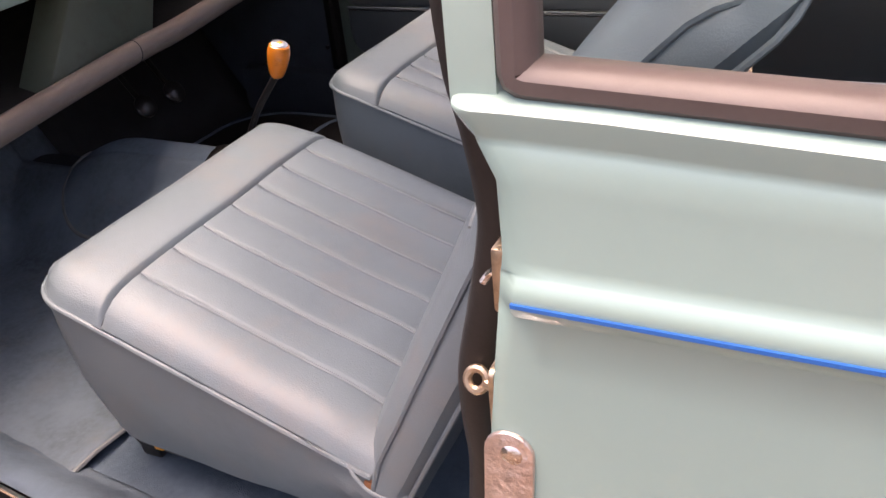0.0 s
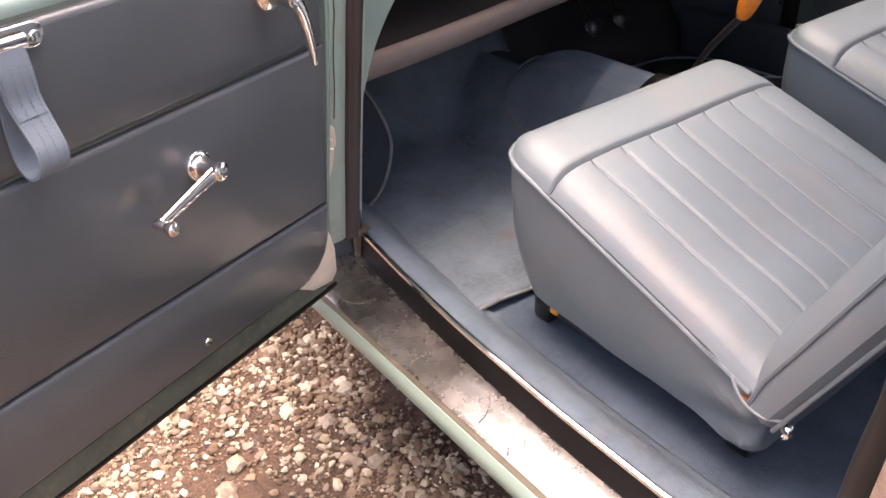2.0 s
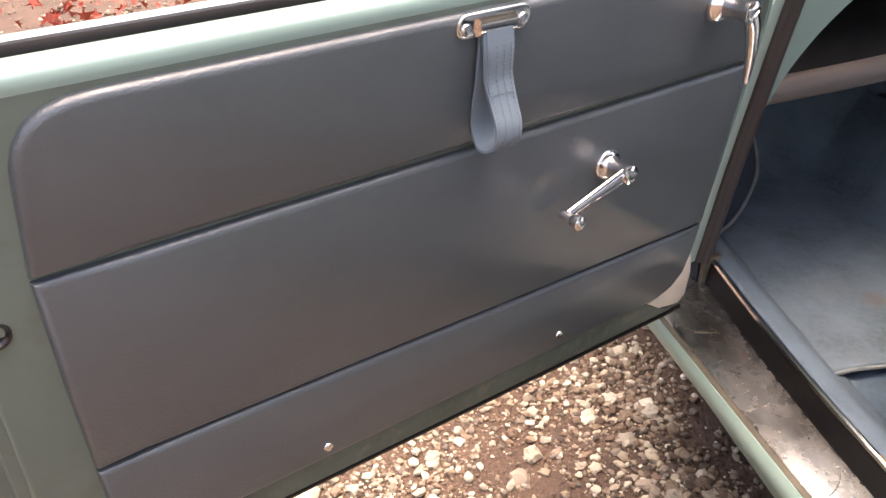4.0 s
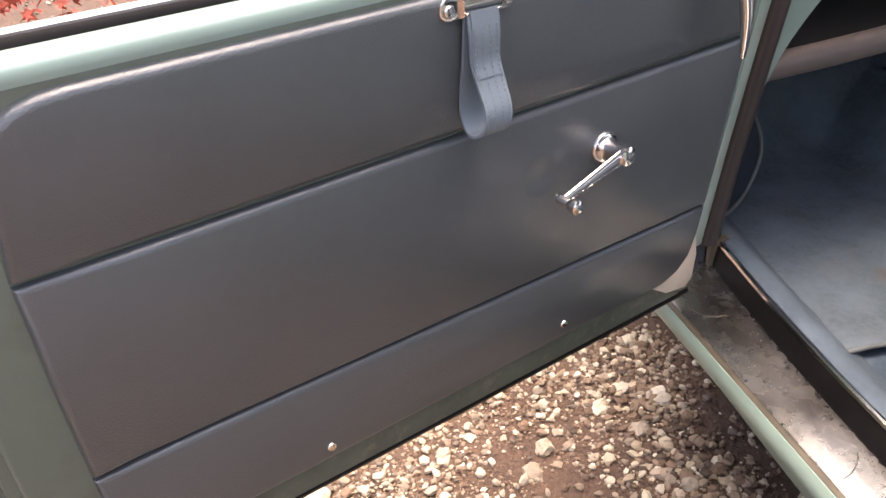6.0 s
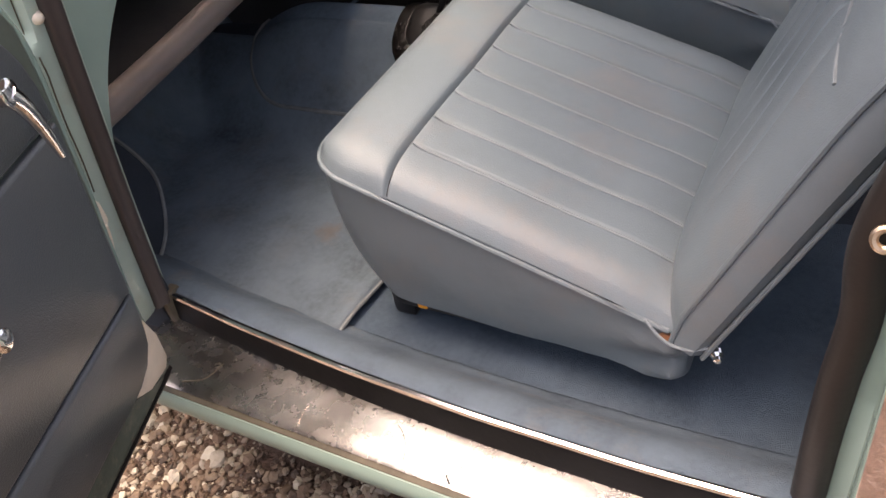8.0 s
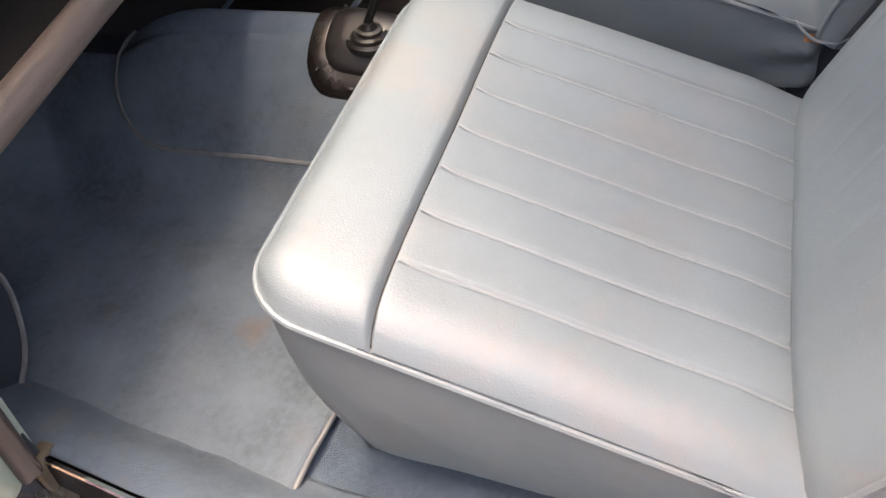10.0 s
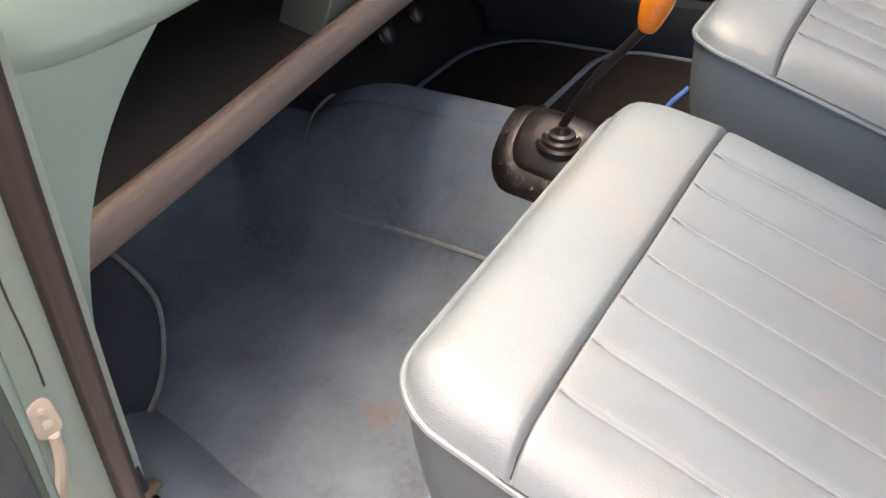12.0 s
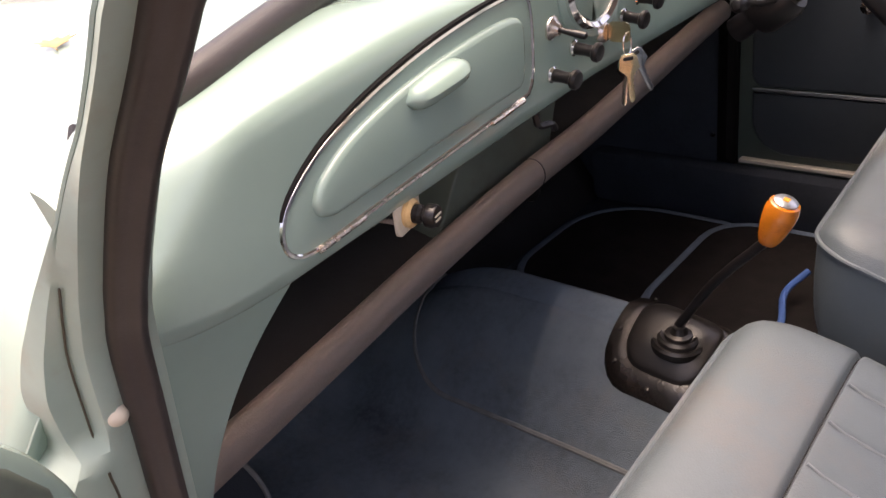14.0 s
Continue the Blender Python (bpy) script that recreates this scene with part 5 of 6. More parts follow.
PANEL = [(-0.040, 0.8868), (-0.0465, 0.8857), (-0.0530, 0.8828), (-0.0550, 0.8808), (-0.0545, 0.8780), (-0.0508, 0.8665), (-0.0500, 0.8630), (-0.0515, 0.8610), (-0.0525, 0.84), (-0.0535, 0.796), (-0.0545, 0.7880), (-0.0562, 0.7866), (-0.0594, 0.7830), (-0.0612, 0.7765), (-0.0600, 0.7680), (-0.0564, 0.7612), (-0.055, 0.7590), (-0.055, 0.72), (-0.056, 0.65), (-0.062, 0.55), (-0.072, 0.45), (-0.085, 0.35), (-0.096, 0.27)]


def edge_x(z):
    pts = [(0.27, 0.918), (0.45, 0.924), (0.60, 0.927), (0.65, 0.929), (0.72, 0.936), (0.78, 0.943), (0.815, 0.946), (0.840, 0.943), (0.857, 0.936), (0.872, 0.924), (0.89, 0.919), (1.5, 0.919)]
    for (a, xa), (b, xb) in zip(pts, pts[1:]):
        if z <= b:
            return xa + (xb - xa) * max(0, (z - a) / (b - a))
    return 0.919


def quarter():
    # outer panel: rows down the side, columns towards the tail
    def bow(x):
        return 0.03 * max(0, (x - 1.1)) ** 2
    def waist_drop(x, z):
        # the waist falls slightly towards the tail
        return 0.05 * max(0, x - 0.98) * min(1, max(0, (z - 0.80) / 0.06))
    bm = B()
    xs = [0, 0.004, 0.012, 0.03, 0.08, 0.16, 0.3, 0.5, 0.75, 1.0, 1.25]
    rr = []
    for y, z in PANEL:
        e = edge_x(z)
        rnd = lambda f: 0.006 * max(0, 1 - f / 0.012) ** 2
        mould = y < -0.0561 and 0.757 < z < 0.795
        row = []
        for f in xs:
            yy = y + rnd(f) + bow(e + f)
            if mould and f < 0.012:
                yy = min(-0.0535 + 0.004, y + 0.012 * (1 - f / 0.012))
            row.append((e + f, yy, z - waist_drop(e + f, z)))
        rr.append([(e + 0.002, 0.0, z)] + row)
    ob = fixed("quarter_panel", rings(bm, rr, closed_ring=False), PAINT, "pale green painted rear side panel with a raised waist moulding", "car body panel", angle=50)
    st = [(0.953 + 1.0 * i / 20, -0.0613 + bow(0.953 + 1.0 * i / 20), 0.7715) for i in range(21)]
    part("blue_stripe", sweep(B(), st, 1.0, up=(0, 0, 1), profile=[(-0.0012, -0.0013), (0.0012, -0.0013), (0.0012, 0.0013), (-0.0012, 0.0013)]), BLUESTRIPE, ob, "bright blue painted pinstripe")
    # rear door post behind the panel edge
    line = curve([(x, 0, z) for x, z in B_LINE], 4)
    rr = [[(p.x + 0.012, 0.004, p.z), (p.x + 0.004, 0.03, p.z), (p.x + 0.05, 0.035, p.z), (p.x + 0.06, -0.02, p.z), (edge_x(p.z) + 0.004, -0.046, p.z), (edge_x(p.z) + 0.0005, -0.036, p.z), (edge_x(p.z), -0.015, p.z)] for p in line if p.z < 0.884]
    post = fixed("rear_door_post", rings(B(), rr), PAINT, "pale green painted rear door post", "car pillar")
    prof = [(0.017 * math.cos(a), 0.0145 * math.sin(a)) for a in [6.283 * j / 12 for j in range(12)]]
    path = [(p.x - 0.001, 0.006, p.z) for p in line] + [(0.885, 0.012, 0.29)]
    up_ = [(0.912, 0.0, 0.93), (0.913, 0.02, 1.0), (0.92, 0.06, 1.15), (0.92, 0.10, 1.3)]
    fixed("rear_post_seal", sweep(B(), curve(up_[::-1], 3) + path, 1.0, up=(0.2, -1, 0), profile=prof), DARKRUB, "brownish black rubber door seal on the rear post", "door seal")
    # striker eye on its plate, clip and scuff plate
    bm = slab(B(), rounded(-0.013, 0.013, -0.030, 0.034, 0.006), lambda a, b, h: Vector((0.930 - h, -0.028 + a, 0.668 + b)), 0, 0.004, 0.001)
    sp = part("striker_plate", bm, DULLBRASS, post, "worn copper-toned striker plate")
    part("striker_eye", sweep(B(), [(0.906 + 0.0072 * math.cos(a), -0.014 + 0.003 * math.sin(a), 0.670 + 0.0072 * math.sin(a)) for a in [6.283 * j / 20 for j in range(20)]], 0.0033, 8, closed=True), DULLBRASS, sp, "dull brassy striker eye")
    part("striker_arm", sweep(B(), [(0.913, -0.0145, 0.669), (0.930, -0.020, 0.668)], 0.0042, 8), DULLBRASS, sp)
    bm = B()
    box(bm, (0.931, -0.036, 0.745), (0.9415, -0.012, 0.790), 0.003)
    cl = part("latch_clip", bm, DULLBRASS, post, "bent copper-coloured metal clip")
    part("clip_tongue", sweep(B(), curve([(0.933, -0.028, 0.772), (0.926, -0.026, 0.766), (0.922, -0.028, 0.760)], 4), 0.0025, 6), PITTED, cl)

    def out(z):
        for (ya, za), (yb, zb) in zip(PANEL, PANEL[1:]):
            if zb <= z <= za:
                return ya + (yb - ya) * (za - z) / (za - zb)
        return -0.06
    o = [(a, b) for a, b in rounded(-0.017, 0.0165, 0.36, 0.672, (0.0165, 0.0165, 0.004, 0.004), 6)]
    bm = slab(B(), o, lambda a, b, h: Vector((0.9455 - 0.02 * (0.66 - b) + a, out(b) - 0.0005 - h, b)), 0, 0.003, 0.001)
    pl = part("scuff_plate", bm, COPPER, ob, "hammered copper-toned metal plate with a rounded top")
    screw(pl, (0.9475, out(0.660) - 0.0035, 0.656), (0, -1, 0.1), 0.0075, PITTED)

    # window: post, rubber and pane
    zt = 1.32
    lean = lambda z: 0.30 * max(0, z - 0.97)
    rr = [[(0.919, -0.044 + lean(z), z), (0.945, -0.044 + lean(z), z), (0.945, -0.012 + lean(z), z), (0.919, -0.004 + lean(z), z)] for z in (0.88, 0.97, 1.1, 1.2, zt)]
    part("window_post", rings(B(), rr), PAINT, ob)
    win = tagged(new("side_window"), "rear side window in a thick brown rubber seal", "car window", "", "structure")
    path = [(0.9545, -0.040 + lean(z), z) for z in (1.3, 1.2, 1.1, 0.97, 0.93, 0.905, 0.8985)] + [(0.9552, -0.040, 0.8955), (0.9582, -0.040, 0.8940)]
    path += [(0.962 + 0.9 * i / 20, -0.040 + bow(0.962 + 0.9 * i / 20), 0.8930 - 0.9 * i / 20 * 0.045) for i in range(21)]
    part("seal", sweep(B(), path, 1.0, up=(0, -1, 0), profile=[(-0.0098, -0.014), (0.0098, -0.014), (0.0102, -0.003), (0.0085, 0.005), (0.004, 0.0095), (-0.003, 0.0100), (-0.0080, 0.006), (-0.0102, -0.003)]), WINDOWRUB, win)
    bm = B()
    rr = [[(0.955, -0.036 + lean(z), z), (1.85, 0.0 + lean(z), z), (1.85, 0.003 + lean(z), z), (0.955, -0.033 + lean(z), z)] for z in (0.90, 0.97, 1.1, 1.3)]
    g = part("pane", rings(bm, rr), GLASS, win)
    g.visible_shadow = False
    # inner lining of the quarter panel
    bm = B()
    box(bm, (0.97, 0.03, 0.25), (2.1, 0.05, 0.872), 0.004)
    fixed("quarter_lining", bm, TRIM, "dark vinyl lining behind the rear side panel", "trim")


quarter()


# ---- driver's side, rear and roof ----
def far_side():
    YD = 1.375
    bm = B()
    box(bm, (-0.62, YD, 0.17), (-0.105, YD + 0.03, 0.95), 0.004)
    kp = fixed("driver_kick_panel", bm, DARKCARPET, "dark kick panel on the driver's side", "kick panel")
    screw(kp, (-0.122, YD - 0.001, 0.434), (0, -1, 0), 0.006)
    fixed("driver_pillar_seal", sweep(B(), [(-0.086, YD - 0.006, 0.39), (-0.086, YD - 0.006, 0.70), (-0.05, YD - 0.01, 0.9), (0.10, YD - 0.05, 1.05), (0.5, YD - 0.16, 1.36)], 0.013, 8), BLACKRUB, "black rubber door seal on the driver's side", "door seal")
    bm = B()
    box(bm, (-0.112, YD - 0.008, 0.37), (-0.070, YD + 0.04, 0.95), 0.006)
    fixed("driver_hinge_post", bm, BLACKRUB, "black sealed hinge post on the driver's side", "car pillar")
    d = thing("driver_door", "closed driver's door with dark vinyl trim seen across the cabin", "car door")
    bm = B()
    box(bm, (-0.075, YD + 0.004, 0.30), (0.93, YD + 0.05, 0.90), 0.004)
    part("inner_panel", bm, SHADEPAINT, d)
    pl = lambda a, b, h: Vector((a, YD + 0.004 - h, b))
    part("trim_panel", slab(B(), rounded(-0.045, 0.90, 0.545, 0.87, 0.03), pl, 0, 0.010, 0.008), TRIM, d)
    part("trim_panel", slab(B(), rounded(-0.042, 0.90, 0.408, 0.541, (0.004, 0.004, 0.075, 0.03), 8), pl, 0, 0.010, 0.008), TRIM, d)
    part("trim_welt", sweep(B(), [(-0.04, YD - 0.007, 0.543), (0.4, YD - 0.007, 0.543), (0.89, YD - 0.007, 0.543)], 0.0016, 6), WELT, d, "pale welt between the trim panels")
    h = part("door_handle", lathe(B(), [(0.019, 0.0), (0.016, 0.01), (0.010, 0.03), (0.012, 0.045), (0.002, 0.05)], axis((0.165, YD - 0.004, 0.715), (0, -1, 0)), 16), CHROME, d)
    bm = B()
    box(bm, (-0.062, YD - 0.012, 0.384), (0.93, YD + 0.02, 0.392), 0.002)
    fixed("driver_sill_trim", bm, CREAM, "bright scuffed trim strip on the driver's sill", "car sill")
    bm = B()
    box(bm, (-0.40, YD - 0.045, 0.25), (0.95, YD + 0.012, 0.378), 0.02)
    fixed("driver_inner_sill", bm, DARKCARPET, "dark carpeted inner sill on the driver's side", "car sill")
    # driver's mats
    def mat(name, o, z, label):
        ob = thing(name, label, "floor mat")
        part("mat_body", slab(B(), o, lambda a, b, h: Vector((a, b, z + h)), 0, 0.010, 0.003), MAT, ob)
        part("edging", sweep(B(), [(a, b, z + 0.008) for a, b in o], 0.009, 8, closed=True, flat=0.5, up=(0, 0, 1)), DULLBLUE, ob, "dull blue bound edge")
        return ob
    mat("floor_mat", rounded(-0.37, -0.03, 0.90, 1.32, (0.05, 0.16, 0.14, 0.05), 9), 0.252, "black pile floor mat with dull blue edging in the driver's footwell")
    mat("rubber_heel_mat", rounded(-0.075, 0.55, 0.91, 1.315, 0.09), 0.264, "black pile mat with blue edging before the driver's seat")
    bm = B()
    box(bm, (-0.60, 0.86, 0.236), (1.9, YD, 0.250), 0.003)
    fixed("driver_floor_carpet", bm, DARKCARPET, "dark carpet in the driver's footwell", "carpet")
    part_ = sweep(B(), curve([(0.155, 0.90, 0.30), (0.165, 0.99, 0.275), (0.150, 1.05, 0.30), (0.175, 1.09, 0.33)], 5), 0.006, 8)
    fixed("blue_cable", part_, BLUEEDGE, "bright blue cable beside the driver's seat", "cable")
    # pedals
    for y in (0.93, 1.03):
        p = thing("pedal", "dark steel foot pedal with a round rubber pad", "pedal", "pedals")
        part("arm", sweep(B(), curve([(-0.50, y, 0.60), (-0.42, y, 0.50), (-0.36, y, 0.42)], 4), 0.007, 8), BAKELITE, p)
        part("pad", lathe(B(), [(0.024, 0), (0.028, 0.003), (0.028, 0.009), (0.024, 0.012), (0.002, 0.012)], axis((-0.36, y, 0.415), (0.8, -0.1, 0.5)), 18), BAKELITE, p)
    # steering column, its switch and the wheel
    w = thing("steering_wheel", "black steering wheel on its column", "steering wheel")
    c, n = Vector((0.265, 1.00, 0.905)), Vector((0.80, 0, 0.60)).normalized()
    s1 = Vector((0, 1, 0))
    s2 = n.cross(s1)
    part("rim", sweep(B(), [c + (s1 * math.cos(a) + s2 * math.sin(a)) * 0.195 for a in [6.283 * j / 40 for j in range(40)]], 0.011, 10, closed=True), BAKELITE, w)
    for a in (1.57, 3.67, 5.76):
        part("spoke", sweep(B(), [c - n * 0.03, c + (s1 * math.cos(a) + s2 * math.sin(a)) * 0.19], 0.006, 8), BAKELITE, w)
    part("hub", lathe(B(), [(0.032, -0.05), (0.034, -0.02), (0.03, 0.0), (0.02, 0.008), (0.001, 0.010)], axis(c - n * 0.02, n), 20), BAKELITE, w)
    part("column", sweep(B(), [c - n * 0.04, c - n * 0.24], 0.019, 14), BAKELITE, w)
    part("switch_collar", lathe(B(), [(0.030, 0), (0.034, 0.01), (0.034, 0.05), (0.028, 0.06)], axis(c - n * 0.20, n), 18), BAKELITE, w)
    part("indicator_stalk", sweep(B(), curve([c - n * 0.16, c - n * 0.155 + Vector((0, -0.09, 0.012)), c - n * 0.15 + Vector((0, -0.15, 0.025))], 4), 0.005, 8), BAKELITE, w)
    part("stalk_knob", lathe(B(), [(0.004, 0), (0.010, 0.006), (0.011, 0.02), (0.006, 0.028), (0.001, 0.029)], axis(c - n * 0.15 + Vector((0, -0.15, 0.025)), (0, -1, 0.15)), 14), BAKELITE, w)


DULLBLUE = surface("dull_blue_edging", (0.10, 0.135, 0.18), 0.8, vary=0.2, vscale=40, bump=0.5, bscale=400)
far_side()


def rear_seat():
    r = thing("rear_seat", "dark grey vinyl rear bench seat inside the car", "car seat")
    bm = B()
    box(bm, (1.50, 0.07, 0.26), (1.98, 1.30, 0.55), 0.05, 4)
    part("cushion", bm, SEAT, r)
    bm = B()
    box(bm, (1.90, 0.07, 0.45), (2.05, 1.30, 0.98), 0.05, 4)
    for v in bm.verts:
        v.co.x += (v.co.z - 0.45) * 0.3
    part("backrest", bm, SEAT, r)


rear_seat()


def shell():
    # roof, rear wall and the far upper frame close the cabin
    def roof(u, v):
        x0 = 0.48 - 0.19 * math.sin(math.pi * v) ** 0.6
        x, y = x0 + (2.25 - x0) * u, -0.0 + 1.37 * v
        z = 1.40 + 0.07 * math.sin(math.pi * v) ** 0.6 * math.sin(math.pi * (0.15 + 0.75 * u)) - 0.09 * max(0, u - 0.7) / 0.3
        return (x, 0.10 + (y * (1.16 / 1.37)), z)
    thicken(tagged(finish("roof", sheet(B(), roof, 24, 20), PAINT), "pale green car roof", "car roof", "", "structure"), 0.02)
    def lining(u, v):
        x, y, z = roof(u, v)
        return (x, y, z - 0.03)
    fixed("headlining", sheet(B(), lining, 16, 14), LINING, "grey cloth headlining", "headlining")
    bm = B()
    box(bm, (2.22, 0.0, 0.25), (2.26, 1.37, 0.95), 0.004)
    fixed("rear_wall", bm, TRIM, "dark trim behind the rear seat", "trim")
    def tail(a, b, h):
        return Vector((1.93 + 0.36 * (1 - b) + 0.9 * h, 0.05 + 1.27 * a, 0.92 + 0.47 * b + 0.4 * h))
    for a0, a1, b0, b1 in ((0, 1, 0, 0.30), (0, 1, 0.78, 1), (0, 0.22, 0.30, 0.78), (0.78, 1, 0.30, 0.78)):
        fixed("tail_panel", slab(B(), [(a0, b0), (a1, b0), (a1, b1), (a0, b1)], tail, -0.012, 0.012, 0.002), LINING, "grey lined rear roof panel round the back window", "car body panel")
    # far side panel behind the driver's door
    bm = B()
    box(bm, (0.94, 1.375, 0.25), (2.2, 1.42, 0.90), 0.004)
    fixed("far_side_panel", bm, TRIM, "dark trim on the far rear side", "trim")
    for name, pts in (("far_pillar", [(0.10, 1.34, 0.95), (0.30, 1.31, 1.14), (0.48, 1.26, 1.385)]), ("far_post", [(0.95, 1.37, 0.88), (0.95, 1.32, 1.15), (0.95, 1.26, 1.40)]), ("tail_pillar", [(2.0, 1.36, 0.88), (1.98, 1.31, 1.15), (1.95, 1.26, 1.38)]), ("tail_pillar", [(2.0, 0.01, 0.88), (1.98, 0.05, 1.15), (1.95, 0.10, 1.38)]), ("roof_rail", [(0.48, 0.12, 1.385), (0.92, 0.11, 1.40), (1.95, 0.11, 1.39)]), ("windscreen_header", [(0.48, 0.12, 1.385), (0.34, 0.40, 1.41), (0.29, 0.68, 1.415), (0.34, 0.96, 1.41), (0.48, 1.25, 1.385)])):
        fixed(name, sweep(B(), curve(pts, 5), 0.026, 10), PAINT, "pale green painted roof frame", "car pillar")
    # bonnet and wings outside the windscreen
    def wing(u, v):
        # from the wing's flank over its crown to the bonnet's middle
        a = v
        y = -0.135 + 0.83 * a
        x0 = -0.005 + 0.09 * min(1, max(0, a / 0.15)) - 0.20 * min(1, max(0, (y - 0.0) / 0.10))
        x = x0 - 1.45 * u
        z = 0.60 + 0.305 * (1 - (1 - min(1, a / 0.30)) ** 2.6) + 0.035 * min(1, max(0, a - 0.3) / 0.35)
        z -= 0.055 * u * u
        y += 0.10 * u * u * (1 - a)
        return (x, y, z)
    thicken(fixed("front_wing", sheet(B(), wing, 40, 40), PAINT, "pale green front wing and bonnet in bright daylight", "car body panel"), 0.003)
    def fold(u, v):
        # the wing's rear edge folds in to the door post
        p = Vector(wing(0, 0.17 * u))
        return p.lerp(Vector((p.x - 0.012, -0.03, p.z - 0.004)), v)
    thicken(fixed("wing_edge", sheet(B(), fold, 14, 4), PAINT, "pale green folded rear edge of the front wing", "car body panel"), 0.002)

    def far_wing(u, v):
        x, y, z = wing(u, v)
        return (x, 2 * YC - y + 0.02, z)
    thicken(fixed("far_wing", sheet(B(), far_wing, 30, 30), PAINT, "pale green far wing and bonnet", "car body panel"), 0.003)
    pts = []
    for p in curve([(0.04, 0.008, 0), (0.01, 0.026, 0), (-0.025, 0.048, 0), (-0.08, 0.083, 0), (-0.139, 0.116, 0)], 6):
        v = (p.y + 0.135) / 0.83
        u = max(0.0, (wing(0, v)[0] - p.x) / 1.45)
        pts.append(Vector((p.x, p.y, wing(u, v)[2] + 0.004)))
    fixed("bonnet_gap", sweep(B(), pts, 0.005, 8), BLACKRUB, "black rubber strip along the bonnet gap", "trim")
    # windscreen and its rubber
    ws = tagged(new("windscreen"), "windscreen in a brown rubber surround", "windscreen", "", "structure")
    low = curve([(0.012, 0.095, 0.942), (0.0, 0.158, 0.949), (-0.05, 0.312, 0.967), (-0.08, 0.48, 0.984), (-0.085, YC, 0.978), (-0.075, 0.92, 0.974), (-0.045, 1.12, 0.962), (0.05, 1.28, 0.94)], 5)
    part("seal_lower", sweep(B(), low, 0.0175, 12), RUBBER, ws)
    rr = []
    for p in low:
        q = Vector((p.x + 0.37, 0.13 + (p.y - 0.03) * 0.84, 1.39))
        rr.append([p, p.lerp(q, 0.33), p.lerp(q, 0.66), q])
    g = part("pane", rings(B(), rr, closed_ring=False), SCREEN, ws)
    thicken(g, 0.004)


shell()


# ---- leaf on the bonnet and maple behind the door ----
def leaf(name, at, size, m, label, rot=(8, 5, 35)):
    o = [(0, 0.0), (0.10, 0.16), (0.34, 0.20), (0.26, 0.36), (0.52, 0.52), (0.30, 0.58), (0.34, 0.80), (0.14, 0.74), (0, 1.05)]
    o = o + [(-a, b) for a, b in o[-2:0:-1]]
    mm = Matrix.Translation(at) @ pose(0, 0, 0, *rot) @ Matrix.Scale(size, 4)
    bm = B()
    vs = [bm.verts.new(mm @ Vector((a, b, 0.25 * abs(a) + 0.08 * b * b))) for a, b in o]
    c = bm.verts.new(mm @ Vector((0, 0.5, 0.02)))
    for i in range(len(vs)):
        bm.faces.new((vs[i], vs[(i + 1) % len(vs)], c))
    ob = thing(name, label, "leaf")
    thicken(part("blade", bm, m, ob), 0.0006)
    part("stalk", sweep(B(), [mm @ Vector((0, 0, 0)), mm @ Vector((0.03, -0.2, 0.02)), mm @ Vector((0.09, -0.45, 0.03))], 0.0012, 5), m, ob)
    return ob


leaf("fallen_leaf", (-0.445, 0.255, 0.9225), 0.05, LEAFDRY, "dry yellow-brown leaf lying on the bonnet", (0, 0, 60))


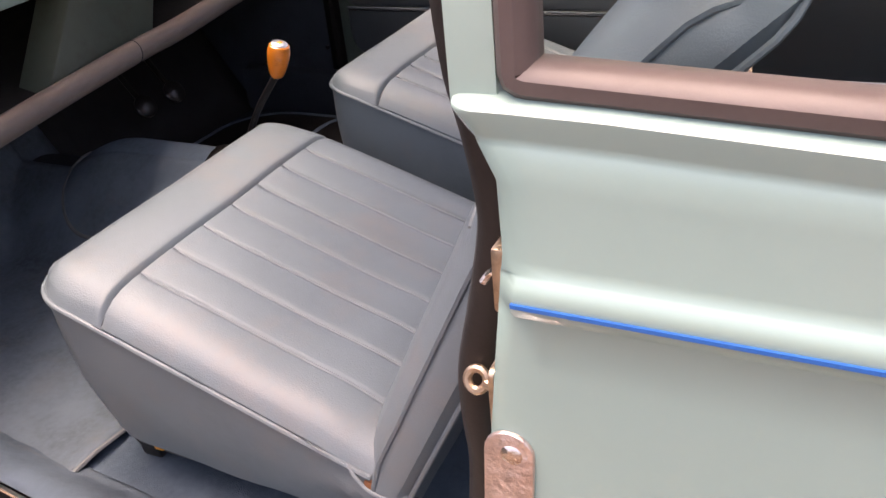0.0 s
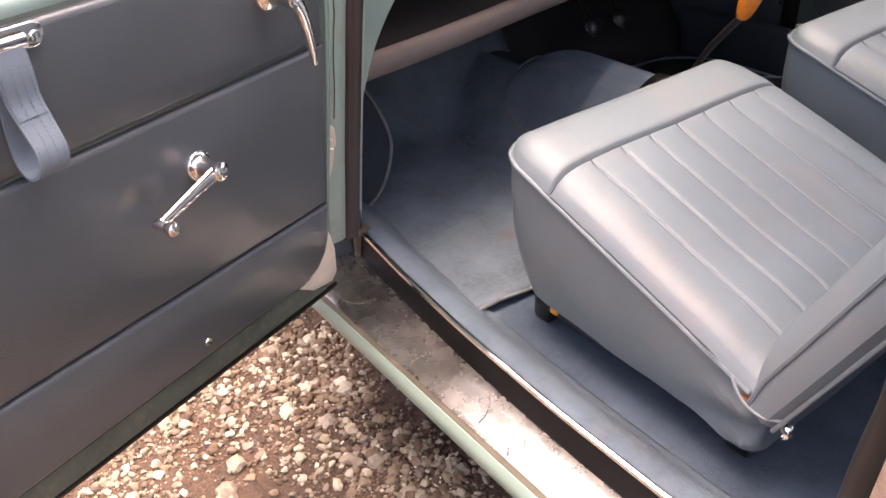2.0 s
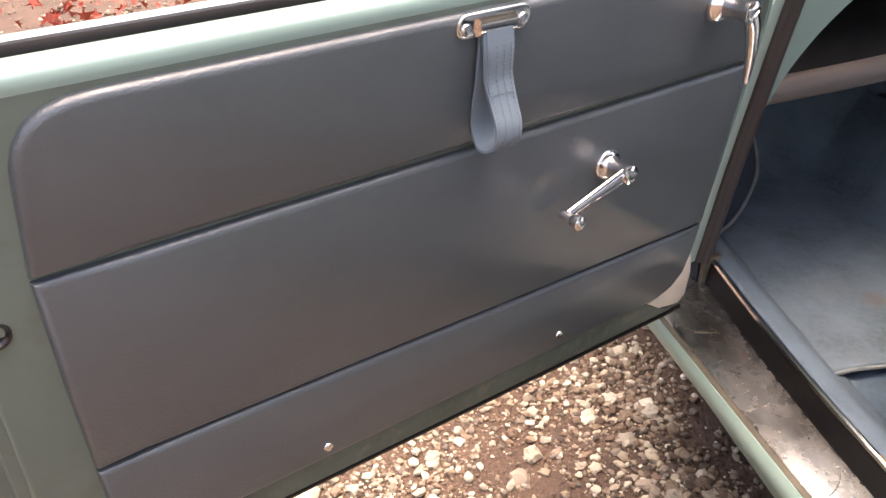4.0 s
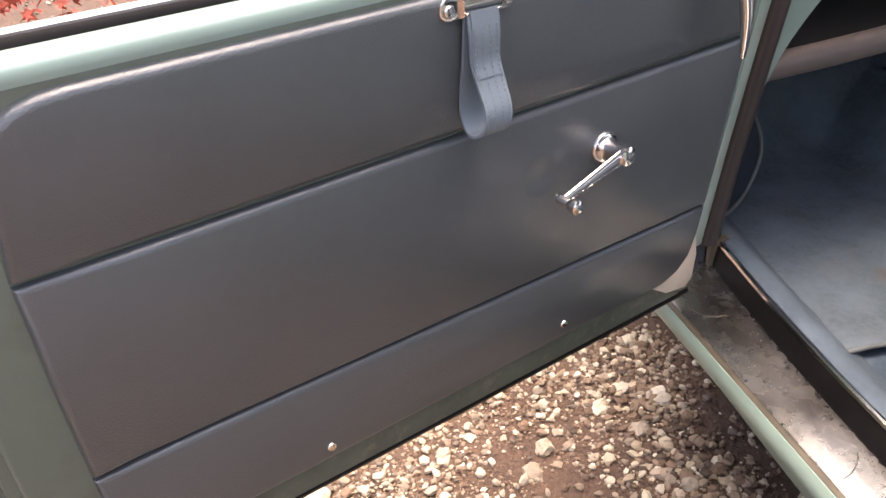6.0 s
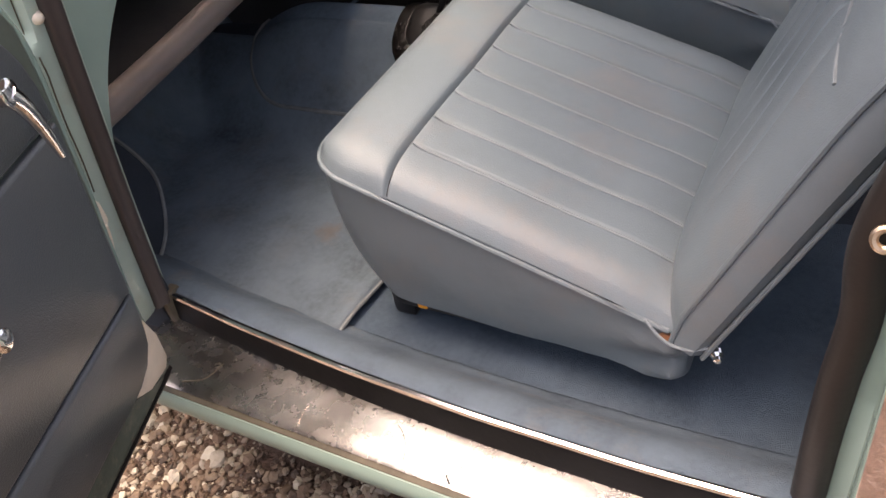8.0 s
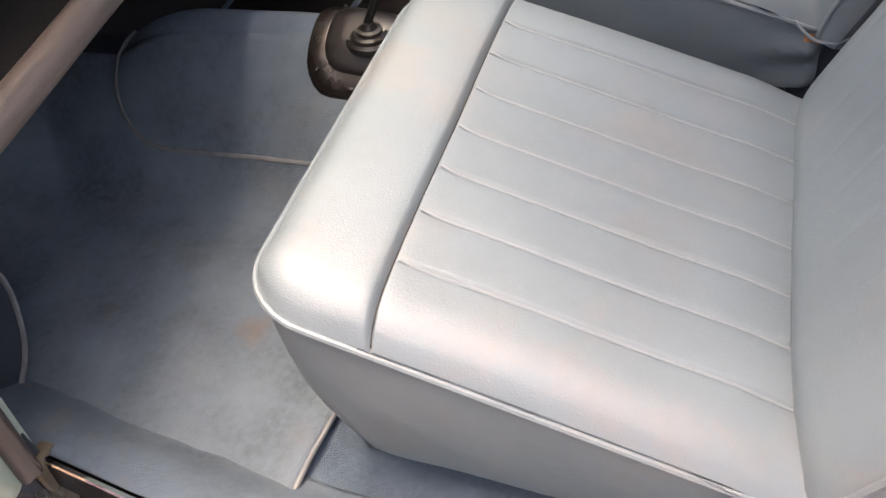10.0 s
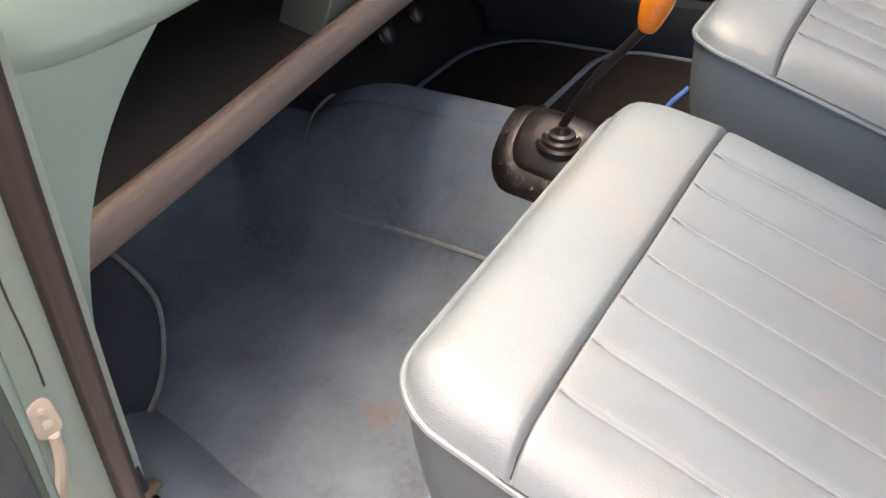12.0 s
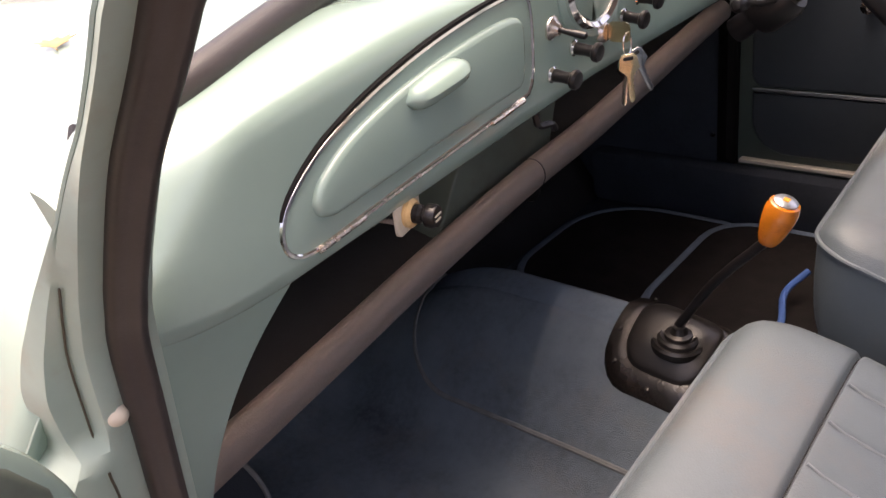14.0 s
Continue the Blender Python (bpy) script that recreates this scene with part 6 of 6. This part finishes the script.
def maple():
    t = thing("maple_bush", "red-leaved Japanese maple growing behind the car", "tree")
    rr = random.Random(11)
    root = Vector((-2.1, -1.75, 0))
    part("trunk", sweep(B(), curve([root, root + Vector((0.03, 0.02, 0.35)), root + Vector((-0.02, 0.05, 0.8))], 5), [0.05 - 0.0025 * i for i in range(11)], 8), BARK, t)
    verts, faces = [], []
    tips = []
    for k in range(16):
        a, el = rr.uniform(0, 6.283), rr.uniform(0.1, 1.1)
        L = rr.uniform(0.5, 1.0)
        p0 = root + Vector((0, 0.04, rr.uniform(0.35, 0.8)))
        d = Vector((math.cos(a) * math.cos(el), math.sin(a) * math.cos(el), math.sin(el)))
        p1 = p0 + d * L * 0.5 + Vector((0, 0, 0.06))
        p2 = p0 + d * L
        pts = curve([p0, p1, p2], 5)
        part("branch", sweep(B(), pts, [0.014 * (1 - i / 12) for i in range(len(pts))], 6), BARK, t)
        tips += pts[3:]
    lo = [(0, 0), (0.09, 0.25), (0.42, 0.12), (0.22, 0.42), (0.5, 0.72), (0.17, 0.6), (0, 1.1), (-0.17, 0.6), (-0.5, 0.72), (-0.22, 0.42), (-0.42, 0.12), (-0.09, 0.25)]
    for k in range(4200):
        p = rr.choice(tips) + Vector((rr.gauss(0, 0.13), rr.gauss(0, 0.13), rr.gauss(0, 0.09)))
        m = Euler((rr.uniform(-1.2, 1.2), rr.uniform(-1.2, 1.2), rr.uniform(0, 6.283))).to_matrix()
        s = rr.uniform(0.03, 0.06)
        o = len(verts)
        verts += [p + m @ Vector((a * s, b * s, abs(a) * s * 0.4)) for a, b in lo]
        faces.append([o + i for i in range(12)])
    me = bpy.data.meshes.new("crown")
    me.from_pydata(verts, [], faces)
    me.materials.append(LEAFRED)
    ob = new("crown", me)
    ob.parent = t
    ob["kind"] = "stuff"


maple()


# ---- gravel, last ----
rs.seed(5)
pebbles = scatter(17000, 0.0030, 0.0085, -0.9, 0.8, -1.6, 0.0, 1.3)
small = scatter(19000, 0.0020, 0.0062, -1.4, 1.2, -2.1, 0.6, 1.2)
middling = scatter(5600, 0.0045, 0.0130, -1.4, 1.2, -2.1, 0.6, 1.0)
small += [(x, -0.02 - abs(rs.gauss(0, 0.13)), 0.004 + 0.009 * rs.random() ** 2) for x in [rs.uniform(-0.4, 0.8) for k in range(1700)]]
ring = []
while len(ring) < 30000:
    x, y = rs.gauss(0.1, 1.9), rs.gauss(-0.6, 1.9)
    if rs.random() > patch(x, y) and rs.random() < 0.55 + 0.6 * noise.noise(Vector((x * 3, y * 3, 9))):
        ring.append((x, y, 0.005 + 0.012 * rs.random() ** 2.4))
loose_gravel("gravel", middling + pebbles + ring, STONE, "loose pale grey, beige and brown gravel stones on dirt")
loose_gravel("fine_gravel", small, SMALLSTONE, "small brown gravel trodden into the dirt")
fine_grit("grit", scatter(50000, 0.0012, 0.0045, -0.75, 0.72, -1.5, 0.0, 1.3))
for x, y, s in scatter(300, 0.010, 0.0215, -0.45, 0.65, -1.15, 0.0, 0.9):
    ob = new("stone", STONES[rs.randrange(9)])
    ob.parent = ground
    ob.location = (x, y, ground_z(x, y) + s * 0.25)
    ob.rotation_euler = (rs.uniform(-0.4, 0.4), rs.uniform(-0.4, 0.4), rs.uniform(0, 6.28))
    ob.scale = (s,) * 3
